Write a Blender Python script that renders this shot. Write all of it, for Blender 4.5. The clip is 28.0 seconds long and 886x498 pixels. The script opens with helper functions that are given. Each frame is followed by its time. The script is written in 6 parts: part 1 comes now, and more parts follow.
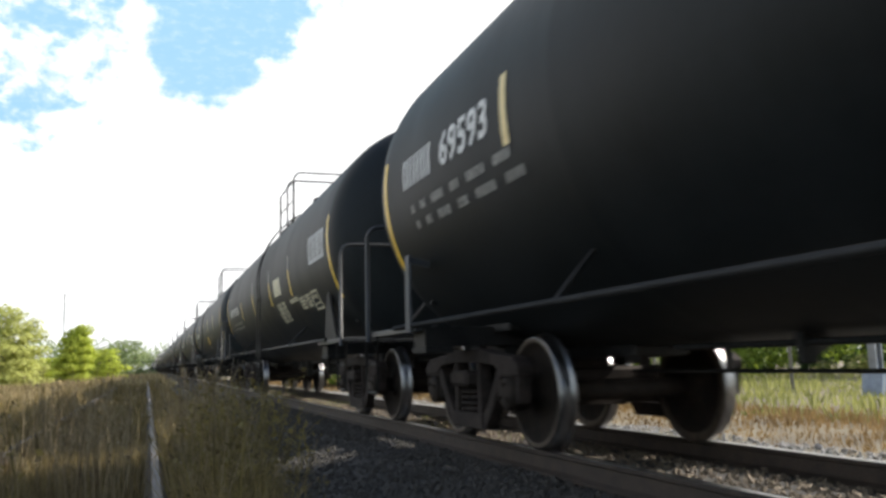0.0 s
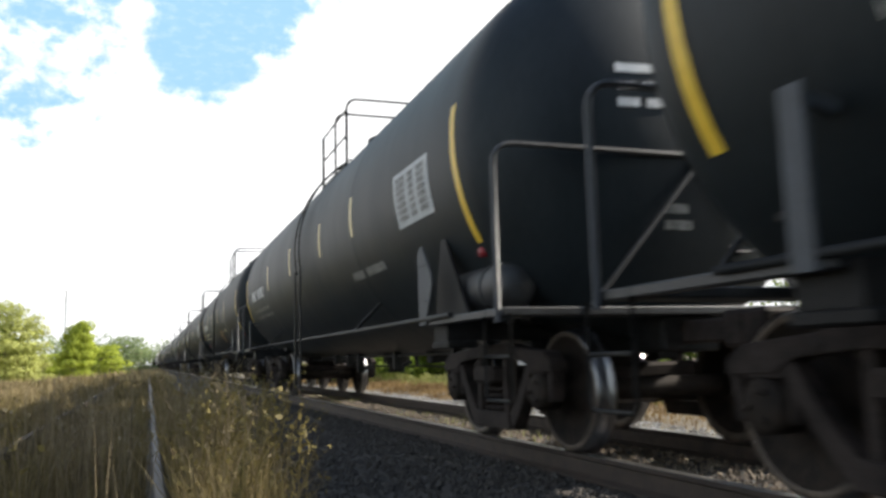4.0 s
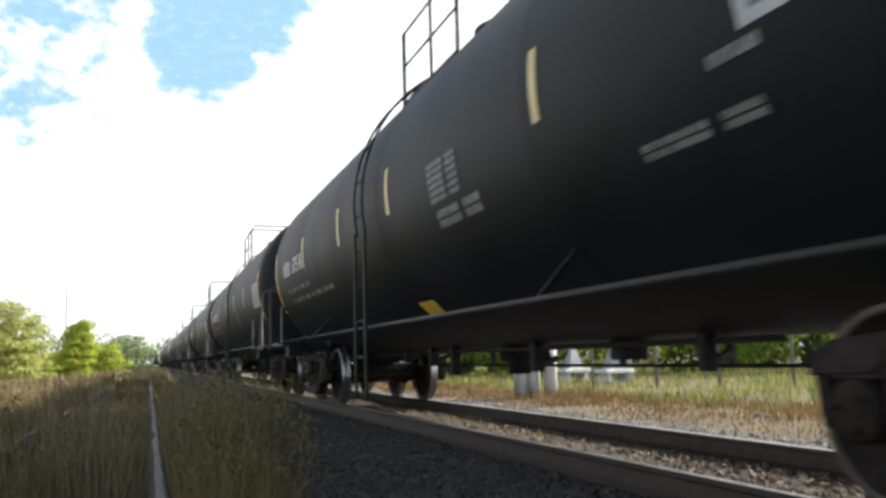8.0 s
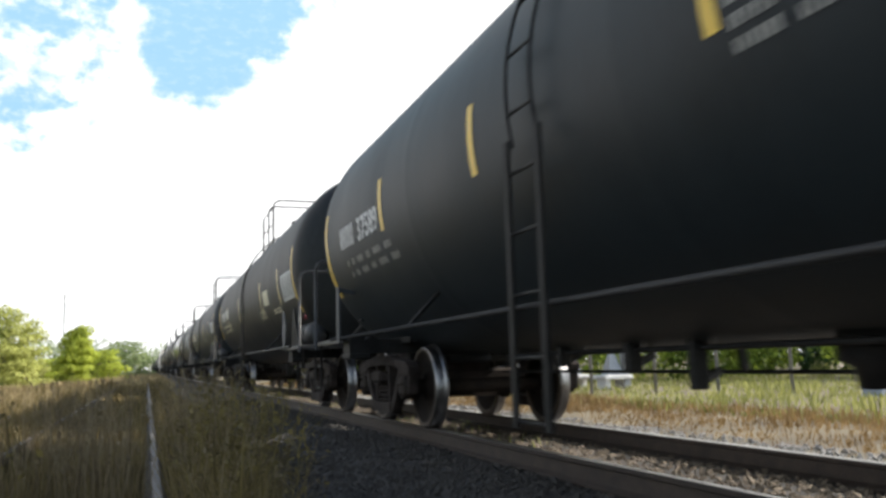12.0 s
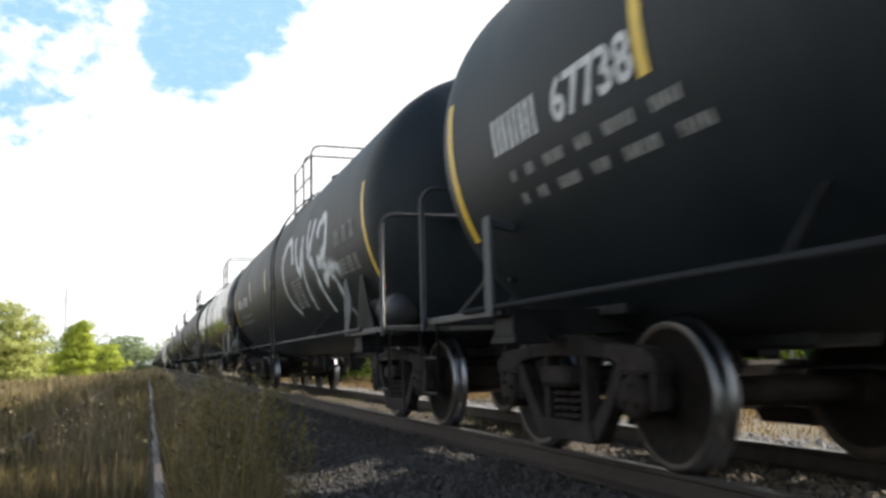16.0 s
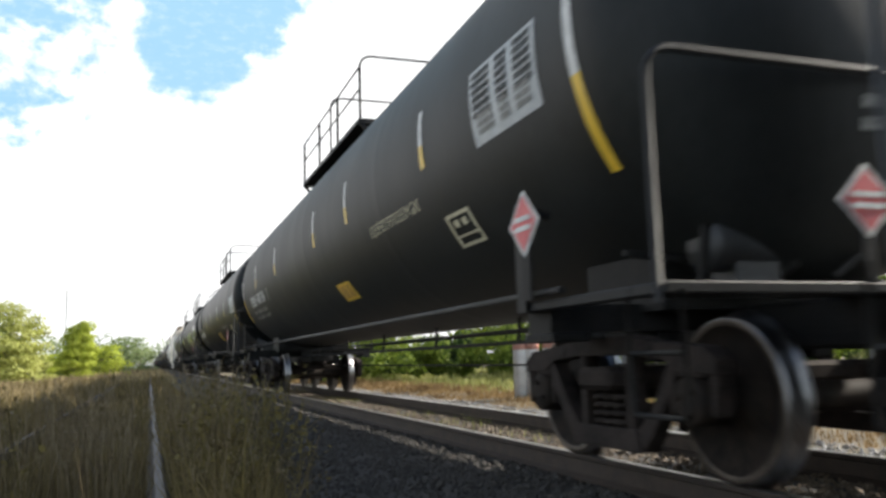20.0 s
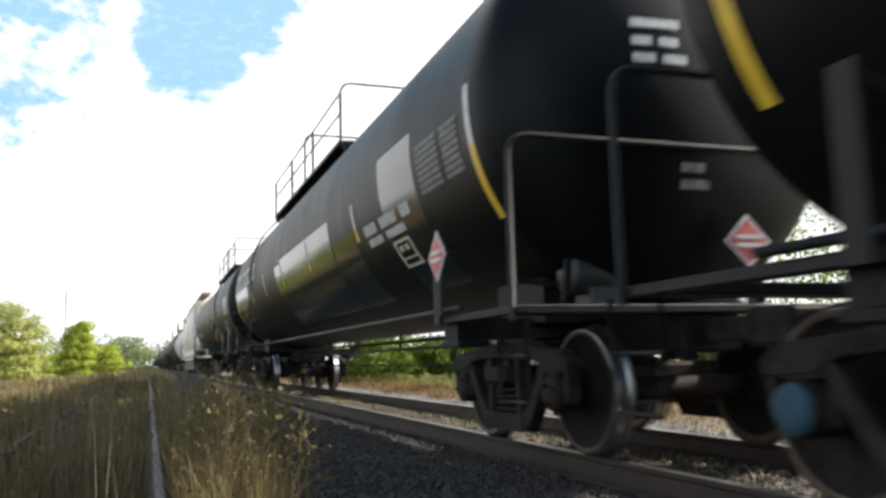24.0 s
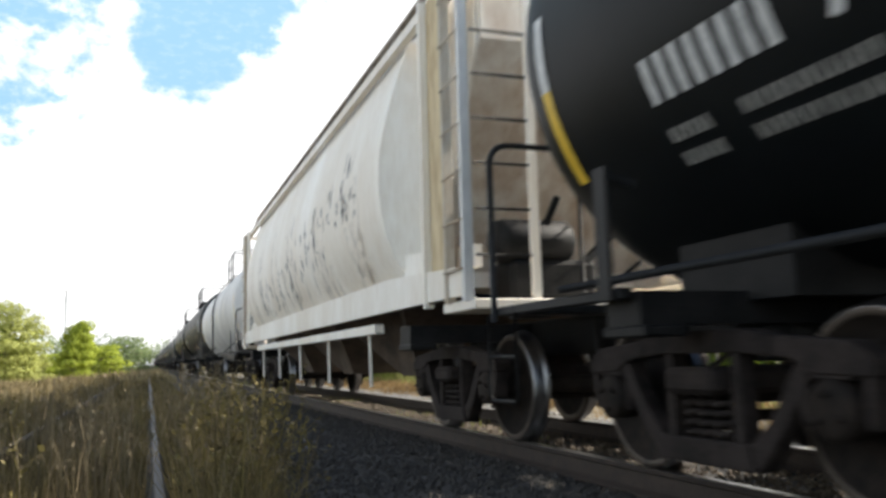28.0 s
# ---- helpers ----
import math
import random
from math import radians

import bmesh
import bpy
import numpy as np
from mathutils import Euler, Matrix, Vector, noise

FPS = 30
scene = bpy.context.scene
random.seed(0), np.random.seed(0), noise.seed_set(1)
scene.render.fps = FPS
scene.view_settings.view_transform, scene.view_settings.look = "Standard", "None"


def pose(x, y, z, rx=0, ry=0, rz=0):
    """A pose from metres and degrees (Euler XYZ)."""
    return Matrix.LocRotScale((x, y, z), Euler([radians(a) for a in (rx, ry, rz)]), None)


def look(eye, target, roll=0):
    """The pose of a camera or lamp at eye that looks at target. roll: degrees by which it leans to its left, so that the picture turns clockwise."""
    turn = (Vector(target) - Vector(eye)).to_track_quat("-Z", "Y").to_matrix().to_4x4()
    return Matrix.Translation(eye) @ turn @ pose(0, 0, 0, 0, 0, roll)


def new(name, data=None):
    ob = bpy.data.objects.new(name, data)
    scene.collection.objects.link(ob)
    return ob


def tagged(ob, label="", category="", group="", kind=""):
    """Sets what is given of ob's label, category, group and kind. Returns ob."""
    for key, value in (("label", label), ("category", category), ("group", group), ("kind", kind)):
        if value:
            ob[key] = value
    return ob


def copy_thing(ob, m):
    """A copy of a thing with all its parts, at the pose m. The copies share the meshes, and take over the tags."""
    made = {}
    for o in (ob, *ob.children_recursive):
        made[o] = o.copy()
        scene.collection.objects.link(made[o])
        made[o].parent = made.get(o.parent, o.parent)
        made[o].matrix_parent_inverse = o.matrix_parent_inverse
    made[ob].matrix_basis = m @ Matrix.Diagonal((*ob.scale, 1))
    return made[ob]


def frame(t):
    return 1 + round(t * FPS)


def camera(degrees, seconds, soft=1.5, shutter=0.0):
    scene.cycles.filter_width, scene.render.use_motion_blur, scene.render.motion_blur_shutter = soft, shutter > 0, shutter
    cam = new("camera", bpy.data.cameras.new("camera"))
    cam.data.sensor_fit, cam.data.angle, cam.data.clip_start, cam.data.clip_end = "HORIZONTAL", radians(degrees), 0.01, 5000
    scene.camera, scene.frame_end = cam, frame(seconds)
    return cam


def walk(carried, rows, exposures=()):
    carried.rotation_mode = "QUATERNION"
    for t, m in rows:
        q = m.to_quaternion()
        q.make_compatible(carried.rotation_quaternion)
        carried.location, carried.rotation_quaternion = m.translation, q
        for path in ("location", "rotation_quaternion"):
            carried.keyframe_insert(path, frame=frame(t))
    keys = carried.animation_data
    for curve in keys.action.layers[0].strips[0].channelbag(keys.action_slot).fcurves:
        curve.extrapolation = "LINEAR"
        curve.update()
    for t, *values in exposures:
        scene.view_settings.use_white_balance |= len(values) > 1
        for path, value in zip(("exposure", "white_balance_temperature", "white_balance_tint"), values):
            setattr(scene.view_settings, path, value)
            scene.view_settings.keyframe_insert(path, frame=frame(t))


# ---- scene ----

# ------------------------------------------------------------------ camera
cam = camera(56.63, 28.0, soft=3.0, shutter=0.22)
EYE = Vector((0.0, 0.0, 0.7235))
YAW, PITCH, LEAN, FOCAL = 19.75, 7.543, -1.534, 1455.3


def aim(right=0.0, down=0.0):
    """The camera's pose, shaken by the passing train: how far the view slips to the right and down."""
    yaw = radians(YAW) - right / FOCAL
    pitch = radians(PITCH) + down / FOCAL
    way = Vector((math.sin(yaw) * math.cos(pitch), math.cos(yaw) * math.cos(pitch), math.sin(pitch)))
    return look(EYE, EYE + way * 10, LEAN)


SHAKE = ((0, -2, 7), (0.5, 0, -1), (1, 0, -1), (1.5, 1, -5), (2, -2, 6.5), (2.5, -1, 0), (3, 0, 0.5), (3.5, 0, 0.5), (4, 0, 0),
         (4.5, 1, -2), (6.5, -2, 2.5), (7, 0, -2), (7.5, 0, 0.5), (8, 1, -2), (8.5, 0, 2.5), (9, 0, 0), (9.5, 0, -2), (10, 0, 0.5),
         (10.5, 0, 0), (11, 1, -4), (11.5, 0, 1), (12, -2, 8.5), (12.5, -1, 1), (14.5, 0, 0), (15, 0, 0.5), (15.5, 0, 0.5), (16, 0, -1),
         (16.5, 0, 1), (17, 0, 1), (17.5, 2, -2), (18, 0, 0), (18.5, 0, 0), (19, -1, 11), (19.5, 0, 0), (20, 1, 0.5), (20.5, 1, -3),
         (21, 0, -2), (21.5, 0, 0), (23.5, 0, 0), (26, 0, 0), (28, 0, 0))

# ------------------------------------------------------------------ world, sun
SUN_HEIGHT, SUN_TURN = 36.5, 95
world = bpy.data.worlds.new("sky")
scene.world = world
world.use_nodes = True
wn, wl = world.node_tree.nodes, world.node_tree.links
wn.clear()
w_out = wn.new("ShaderNodeOutputWorld")
w_sky = wn.new("ShaderNodeTexSky")
w_sky.sky_type, w_sky.sun_disc = "NISHITA", False
w_sky.sun_elevation, w_sky.sun_rotation = radians(SUN_HEIGHT), radians(SUN_TURN)
w_sky.dust_density, w_sky.ozone_density = 0.6, 2.0
w_bg = wn.new("ShaderNodeBackground")
w_bg.inputs["Strength"].default_value = 0.092
wl.new(w_sky.outputs[0], w_bg.inputs["Color"])
w_cloud = wn.new("ShaderNodeBackground")
w_cloud.inputs["Color"].default_value = (0.87, 0.95, 1.0, 1)
w_cloud.inputs["Strength"].default_value = 1.12
w_co = wn.new("ShaderNodeTexCoord")
w_noise = wn.new("ShaderNodeTexNoise")
w_noise.inputs["Scale"].default_value, w_noise.inputs["Detail"].default_value = 2.2, 8
w_ramp = wn.new("ShaderNodeValToRGB")
w_ramp.color_ramp.elements[0].position, w_ramp.color_ramp.elements[1].position = 0.36, 0.54
w_mix = wn.new("ShaderNodeMixShader")
wl.new(w_co.outputs["Generated"], w_noise.inputs["Vector"])
w_sep = wn.new("ShaderNodeSeparateXYZ")
w_thin = wn.new("ShaderNodeMath")
w_thin.operation, w_thin.inputs[1].default_value = "MULTIPLY_ADD", -0.26
wl.new(w_co.outputs["Generated"], w_sep.inputs[0])
wl.new(w_sep.outputs["Z"], w_thin.inputs[0])
wl.new(w_noise.outputs["Fac"], w_thin.inputs[2])
wl.new(w_thin.outputs[0], w_ramp.inputs["Fac"])
wl.new(w_ramp.outputs["Color"], w_mix.inputs["Fac"])
wl.new(w_bg.outputs[0], w_mix.inputs[1])
wl.new(w_cloud.outputs[0], w_mix.inputs[2])
wl.new(w_mix.outputs[0], w_out.inputs["Surface"])

sun = new("sun", bpy.data.lights.new("sun", "SUN"))
sun.data.energy, sun.data.angle, sun.data.color = 4.8, radians(0.6), (1.0, 0.93, 0.82)
sun.matrix_world = look((60 * math.sin(radians(SUN_TURN)), 60 * math.cos(radians(SUN_TURN)), 60 * math.tan(radians(SUN_HEIGHT))), (0, 0, 0))
scene.view_settings.exposure = 1.05

# ------------------------------------------------------------------ materials


def mat(name, dark, light, rough=0.6, metal=0.0, scale=5.0, bump=0.15, fine=60.0, stretch=(1, 1, 1), vary=0.0, coat=0.0, spec=0.5):
    """A surface of two tones, mottled at a coarse and a fine scale, with a little relief."""
    m = bpy.data.materials.new(name)
    m.use_nodes = True
    n, l = m.node_tree.nodes, m.node_tree.links
    b = n["Principled BSDF"]
    co = n.new("ShaderNodeTexCoord")
    mp = n.new("ShaderNodeMapping")
    mp.inputs["Scale"].default_value = stretch
    l.new(co.outputs["Object"], mp.inputs["Vector"])
    a = n.new("ShaderNodeTexNoise")
    a.inputs["Scale"].default_value, a.inputs["Detail"].default_value, a.inputs["Roughness"].default_value = scale, 6, 0.65
    f = n.new("ShaderNodeTexNoise")
    f.inputs["Scale"].default_value, f.inputs["Detail"].default_value = fine, 3
    for t in (a, f):
        l.new(mp.outputs[0], t.inputs["Vector"])
    mixf = n.new("ShaderNodeMath")
    mixf.operation = "MULTIPLY_ADD"
    mixf.inputs[1].default_value, mixf.inputs[2].default_value = 0.35, -0.17
    l.new(f.outputs["Fac"], mixf.inputs[0])
    add = n.new("ShaderNodeMath")
    l.new(a.outputs["Fac"], add.inputs[0])
    l.new(mixf.outputs[0], add.inputs[1])
    last = add
    if vary:
        info = n.new("ShaderNodeObjectInfo")
        va = n.new("ShaderNodeMath")
        va.operation = "MULTIPLY_ADD"
        va.inputs[1].default_value, va.inputs[2].default_value = vary, -vary / 2
        l.new(info.outputs["Random"], va.inputs[0])
        last = n.new("ShaderNodeMath")
        l.new(add.outputs[0], last.inputs[0])
        l.new(va.outputs[0], last.inputs[1])
    r = n.new("ShaderNodeValToRGB")
    r.color_ramp.elements[0].position, r.color_ramp.elements[1].position = 0.32, 0.68
    r.color_ramp.elements[0].color, r.color_ramp.elements[1].color = (*dark, 1), (*light, 1)
    l.new(last.outputs[0], r.inputs["Fac"])
    l.new(r.outputs["Color"], b.inputs["Base Color"])
    rr = n.new("ShaderNodeMapRange")
    rr.inputs["To Min"].default_value, rr.inputs["To Max"].default_value = max(rough - 0.12, 0.04), min(rough + 0.12, 1)
    l.new(a.outputs["Fac"], rr.inputs["Value"])
    l.new(rr.outputs[0], b.inputs["Roughness"])
    b.inputs["Metallic"].default_value = metal
    b.inputs["Coat Weight"].default_value = coat
    b.inputs["Specular IOR Level"].default_value = spec
    if bump:
        bu = n.new("ShaderNodeBump")
        bu.inputs["Strength"].default_value, bu.inputs["Distance"].default_value = bump, 0.01
        l.new(f.outputs["Fac"], bu.inputs["Height"])
        l.new(bu.outputs[0], b.inputs["Normal"])
    return m


def leafy(name, dark, light, scale=1.2, through_light=0.35):
    """Leaves or blades: two greens by clump and by single leaf, with light shining through."""
    m = bpy.data.materials.new(name)
    m.use_nodes = True
    n, l = m.node_tree.nodes, m.node_tree.links
    b = n["Principled BSDF"]
    geo_ = n.new("ShaderNodeNewGeometry")
    a = n.new("ShaderNodeTexNoise")
    a.inputs["Scale"].default_value = scale
    co = n.new("ShaderNodeTexCoord")
    l.new(co.outputs["Object"], a.inputs["Vector"])
    add = n.new("ShaderNodeMath")
    add.operation = "MULTIPLY_ADD"
    add.inputs[1].default_value = 0.45
    l.new(geo_.outputs["Random Per Island"], add.inputs[0])
    l.new(a.outputs["Fac"], add.inputs[2])
    r = n.new("ShaderNodeValToRGB")
    r.color_ramp.elements[0].position, r.color_ramp.elements[1].position = 0.4, 1.0
    r.color_ramp.elements[0].color, r.color_ramp.elements[1].color = (*dark, 1), (*light, 1)
    l.new(add.outputs[0], r.inputs["Fac"])
    l.new(r.outputs["Color"], b.inputs["Base Color"])
    b.inputs["Roughness"].default_value = 0.6
    b.inputs["Specular IOR Level"].default_value = 0.25
    tr = n.new("ShaderNodeBsdfTranslucent")
    l.new(r.outputs["Color"], tr.inputs["Color"])
    mx = n.new("ShaderNodeMixShader")
    mx.inputs[0].default_value = through_light
    l.new(b.outputs[0], mx.inputs[1])
    l.new(tr.outputs[0], mx.inputs[2])
    l.new(mx.outputs[0], n["Material Output"].inputs["Surface"])
    return m


M_TANK = mat("tank_paint_worn", (0.0095, 0.0128, 0.0148), (0.018, 0.0236, 0.027), 0.5, 0, 1.2, 0.05, 25, (1, 1, 0.35), 0.25, 0, 0.2)
M_JET = mat("tank_paint_jet", (0.0032, 0.0042, 0.0048), (0.0072, 0.009, 0.01), 0.42, 0, 1.2, 0.04, 25, (1, 1, 0.35), 0.2, 0, 0.13)
M_GLOSS = mat("tank_paint_gloss", (0.006, 0.008, 0.009), (0.013, 0.016, 0.018), 0.2, 0, 1.0, 0.02, 25, (1, 1, 0.35), 0.2, 0, 0.32)
M_BLACK = mat("tank_paint_black", (0.0082, 0.0101, 0.011), (0.0158, 0.0187, 0.0202), 0.5, 0, 1.2, 0.05, 25, (1, 1, 0.35), 0.25, 0, 0.12)
M_BROWN = mat("tank_paint_dusty", (0.012, 0.0135, 0.0135), (0.024, 0.026, 0.0255), 0.52, 0, 1.2, 0.06, 25, (1, 1, 0.3), 0.2, 0, 0.2)
M_FRAME = mat("frame_paint", (0.008, 0.0082, 0.0085), (0.022, 0.021, 0.020), 0.6, 0, 5, 0.1, 40, spec=0.15)
M_SIDERAIL = mat("side_rail_paint", (0.008, 0.0082, 0.0085), (0.02, 0.02, 0.02), 0.6, 0, 6, 0.05, 50, spec=0.25)
M_RAILPIPE = mat("handrail_paint", (0.012, 0.0125, 0.013), (0.032, 0.033, 0.035), 0.5, 0, 6, 0.05, 50)
M_BOGIE = mat("bogie_casting", (0.0105, 0.0083, 0.0074), (0.042, 0.0325, 0.028), 0.8, 0, 6, 0.3, 50, spec=0.15)
M_WHEEL = mat("wheel_plate", (0.008, 0.0064, 0.0053), (0.0272, 0.02, 0.0152), 0.75, 0, 8, 0.2, 60, spec=0.15)
M_TREAD = mat("wheel_tread", (0.13, 0.125, 0.125), (0.27, 0.265, 0.265), 0.32, 1, 10, 0.02, 80)
M_RIM = mat("wheel_rim", (0.04, 0.03, 0.022), (0.1, 0.075, 0.055), 0.55, 0.3, 9, 0.1, 60)
M_YELLOW = mat("reflective_yellow", (0.62, 0.40, 0.03), (0.78, 0.52, 0.06), 0.4, 0, 9, 0.02, 80)
M_WHITE = mat("stencil_white", (0.42, 0.42, 0.41), (0.72, 0.72, 0.70), 0.6, 0, 14, 0.02, 60)
M_CREAM = mat("stencil_cream", (0.42, 0.39, 0.27), (0.62, 0.58, 0.42), 0.6, 0, 14, 0.02, 60)
M_RED = mat("placard_red", (0.45, 0.06, 0.07), (0.6, 0.12, 0.12), 0.5, 0, 9, 0.02, 60)
# dark ballast, deepened further to hold the train's shade
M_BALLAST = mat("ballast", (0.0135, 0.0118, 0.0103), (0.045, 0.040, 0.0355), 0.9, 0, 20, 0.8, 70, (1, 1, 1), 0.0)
M_SOIL = mat("dry_soil", (0.07, 0.055, 0.035), (0.17, 0.14, 0.085), 0.95, 0, 0.6, 0.8, 14)
M_RAIL = mat("rail_side", (0.022, 0.016, 0.012), (0.06, 0.042, 0.031), 0.75, 0.2, 8, 0.2, 60)
M_RAILTOP = mat("rail_head", (0.35, 0.33, 0.31), (0.55, 0.53, 0.5), 0.35, 1, 9, 0.02, 60, (1, 0.1, 1))
M_OLDRAIL = mat("old_rail_head", (0.075, 0.062, 0.054), (0.17, 0.148, 0.132), 0.65, 0.1, 9, 0.1, 60, (1, 0.15, 1))
M_TIE = mat("weathered_tie", (0.036, 0.028, 0.0216), (0.12, 0.096, 0.072), 0.9, 0, 4, 0.5, 30, (0.3, 1, 1), 0.3)
# dry grass lightened as sunlit, mixed grass toned down for the train's shade
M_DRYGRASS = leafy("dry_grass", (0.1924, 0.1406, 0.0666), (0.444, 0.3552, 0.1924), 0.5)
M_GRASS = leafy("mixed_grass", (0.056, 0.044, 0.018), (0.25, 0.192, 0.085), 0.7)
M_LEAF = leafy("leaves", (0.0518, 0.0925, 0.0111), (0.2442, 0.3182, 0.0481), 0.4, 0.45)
# darker copy of the leaf colours; the darkness stands for shade
M_LEAFDARK = leafy("leaves_shade_dark", (0.02, 0.045, 0.012), (0.08, 0.13, 0.03), 0.25, 0.4)
# leaf colours raised to carry the sunlight on the left trees
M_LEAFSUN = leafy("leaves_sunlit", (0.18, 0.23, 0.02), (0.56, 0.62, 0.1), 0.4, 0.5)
M_STRIPE = mat("reflective_pale", (0.54, 0.4, 0.13), (0.7, 0.56, 0.27), 0.4, 0, 9, 0.02, 80)
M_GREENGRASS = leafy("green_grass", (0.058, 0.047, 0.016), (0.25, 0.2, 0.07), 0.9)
M_SMUDGE = mat("dark_smudge", (0.1, 0.105, 0.11), (0.26, 0.26, 0.25), 0.7, 0, 9, 0.02, 40)
M_WALKRUST = mat("rusty_grating", (0.15, 0.12, 0.095), (0.34, 0.29, 0.24), 0.85, 0, 3, 0.3, 30)
M_DIRT = mat("brown_grime", (0.05, 0.035, 0.025), (0.14, 0.10, 0.07), 0.85, 0, 3, 0.3, 30)
M_BARK = mat("bark", (0.05, 0.04, 0.03), (0.13, 0.11, 0.09), 0.9, 0, 6, 0.6, 30, (1, 1, 0.2))
M_HOPPER = mat("hopper_paint", (0.79, 0.71, 0.59), (0.97, 0.93, 0.85), 0.6, 0, 0.9, 0.05, 20, (1, 1, 0.25))
M_SHEETRUST = mat("rust_stained_sheet", (0.30, 0.17, 0.06), (0.80, 0.68, 0.44), 0.8, 0, 1.1, 0.1, 14, (1, 1, 0.3))
M_PALETANK = mat("tank_paint_white", (0.48, 0.47, 0.44), (0.78, 0.77, 0.74), 0.5, 0, 1.0, 0.05, 20, (1, 1, 0.3))
M_HOLDER = mat("placard_holder_paint", (0.024, 0.029, 0.035), (0.045, 0.052, 0.061), 0.6, 0, 6, 0.08, 40)
M_CONC = mat("white_concrete", (0.55, 0.54, 0.52), (0.78, 0.77, 0.75), 0.8, 0, 4, 0.2, 40)
M_ORANGE = mat("stencil_orange", (0.30, 0.17, 0.07), (0.5, 0.32, 0.15), 0.6, 0, 14, 0.02, 60)
M_PALE = mat("pale_panel", (0.30, 0.32, 0.33), (0.46, 0.48, 0.48), 0.5, 0, 4, 0.02, 30)
M_DIM = mat("stencil_faded", (0.045, 0.047, 0.045), (0.36, 0.355, 0.33), 0.6, 0, 16, 0.02, 60, (1, 2.2, 0.8))
M_SPRAY = mat("spray_silver", (0.52, 0.54, 0.55), (0.78, 0.8, 0.81), 0.5, 0, 4, 0.02, 30)
M_SPRAYTHIN = mat("spray_grey", (0.17, 0.175, 0.18), (0.37, 0.38, 0.38), 0.6, 0, 5, 0.02, 30)


def soft_edged(m):
    """Sprayed paint: thin and speckled towards the edges of each stroke."""
    n, l = m.node_tree.nodes, m.node_tree.links
    fade = n.new("ShaderNodeAttribute")
    fade.attribute_name = "fade"
    co = n.new("ShaderNodeTexCoord")
    t = n.new("ShaderNodeTexNoise")
    t.inputs["Scale"].default_value, t.inputs["Detail"].default_value = 7, 5
    l.new(co.outputs["Object"], t.inputs["Vector"])
    k = n.new("ShaderNodeMath")
    k.operation = "MULTIPLY_ADD"
    k.inputs[1].default_value, k.inputs[2].default_value = 0.8, -0.42
    l.new(t.outputs["Fac"], k.inputs[0])
    a = n.new("ShaderNodeMath")
    a.use_clamp = True
    l.new(fade.outputs["Fac"], a.inputs[0])
    l.new(k.outputs[0], a.inputs[1])
    tr = n.new("ShaderNodeBsdfTransparent")
    mx = n.new("ShaderNodeMixShader")
    l.new(a.outputs[0], mx.inputs[0])
    l.new(tr.outputs[0], mx.inputs[1])
    l.new(n["Principled BSDF"].outputs[0], mx.inputs[2])
    l.new(mx.outputs[0], n["Material Output"].inputs["Surface"])


soft_edged(M_SPRAY)
soft_edged(M_SMUDGE)
soft_edged(M_SPRAYTHIN)
M_STREAK = mat("rust_streak", (0.20, 0.12, 0.05), (0.42, 0.30, 0.15), 0.8, 0, 5, 0.05, 30)
soft_edged(M_STREAK)
M_SHINE = mat("fresh_gloss_black", (0.006, 0.010, 0.0115), (0.011, 0.0165, 0.0185), 0.13, 0, 0.8, 0.0, 25, (1, 1, 0.4), spec=0.7)
M_LAMPRED = mat("red_disc", (0.22, 0.012, 0.018), (0.3, 0.02, 0.03), 0.5, 0, 9, 0.02, 60)
# near stones: dark grey with the train's shade worked into the colour
M_STONE = mat("stone_dark_shaded", (0.0165, 0.0146, 0.0125), (0.067, 0.060, 0.052), 0.9, 0, 30, 0.3, 90)
M_STONEBROWN = mat("stone_brown", (0.08, 0.06, 0.042), (0.2, 0.16, 0.115), 0.9, 0, 30, 0.3, 90)
# far-shoulder stones: pale grey, with sunlight worked into the colour
M_STONELIGHT = mat("stone_light_sunlit", (0.176, 0.168, 0.16), (0.384, 0.376, 0.36), 0.9, 0, 30, 0.3, 90)
M_RUSSET = leafy("russet_grass", (0.11, 0.068, 0.03), (0.3, 0.2, 0.088), 0.6)
M_MEADOW = leafy("meadow_grass", (0.1184, 0.1332, 0.0333), (0.3552, 0.3552, 0.1184), 0.25, 0.4)
M_WEED = leafy("dry_weeds", (0.08, 0.06, 0.0336), (0.272, 0.216, 0.128), 1.5, 0.3)
# sun and haze on the left tree are lifted into this pale colour
M_LEAFPALE = leafy("leaves_pale", (0.26, 0.28, 0.07), (0.52, 0.54, 0.17), 0.4, 0.45)
# distance haze is mixed into these paler leaf colours
M_LEAFHAZE = leafy("leaves_hazed", (0.12, 0.165, 0.075), (0.27, 0.33, 0.14), 0.05, 0.4)
M_REDPAINT = mat("faded_red", (0.46, 0.2, 0.15), (0.64, 0.36, 0.29), 0.7, 0, 6, 0.05, 40)
M_BLUEGREY = mat("blue_grey_paint", (0.22, 0.26, 0.32), (0.36, 0.41, 0.48), 0.6, 0, 5, 0.05, 40)
M_BLUECAP = mat("bearing_blue", (0.025, 0.06, 0.09), (0.05, 0.1, 0.14), 0.7, 0, 8, 0.1, 50, spec=0.2)
M_GREYSTEEL = mat("galvanised", (0.2, 0.21, 0.22), (0.34, 0.35, 0.36), 0.5, 0.5, 5, 0.05, 40)

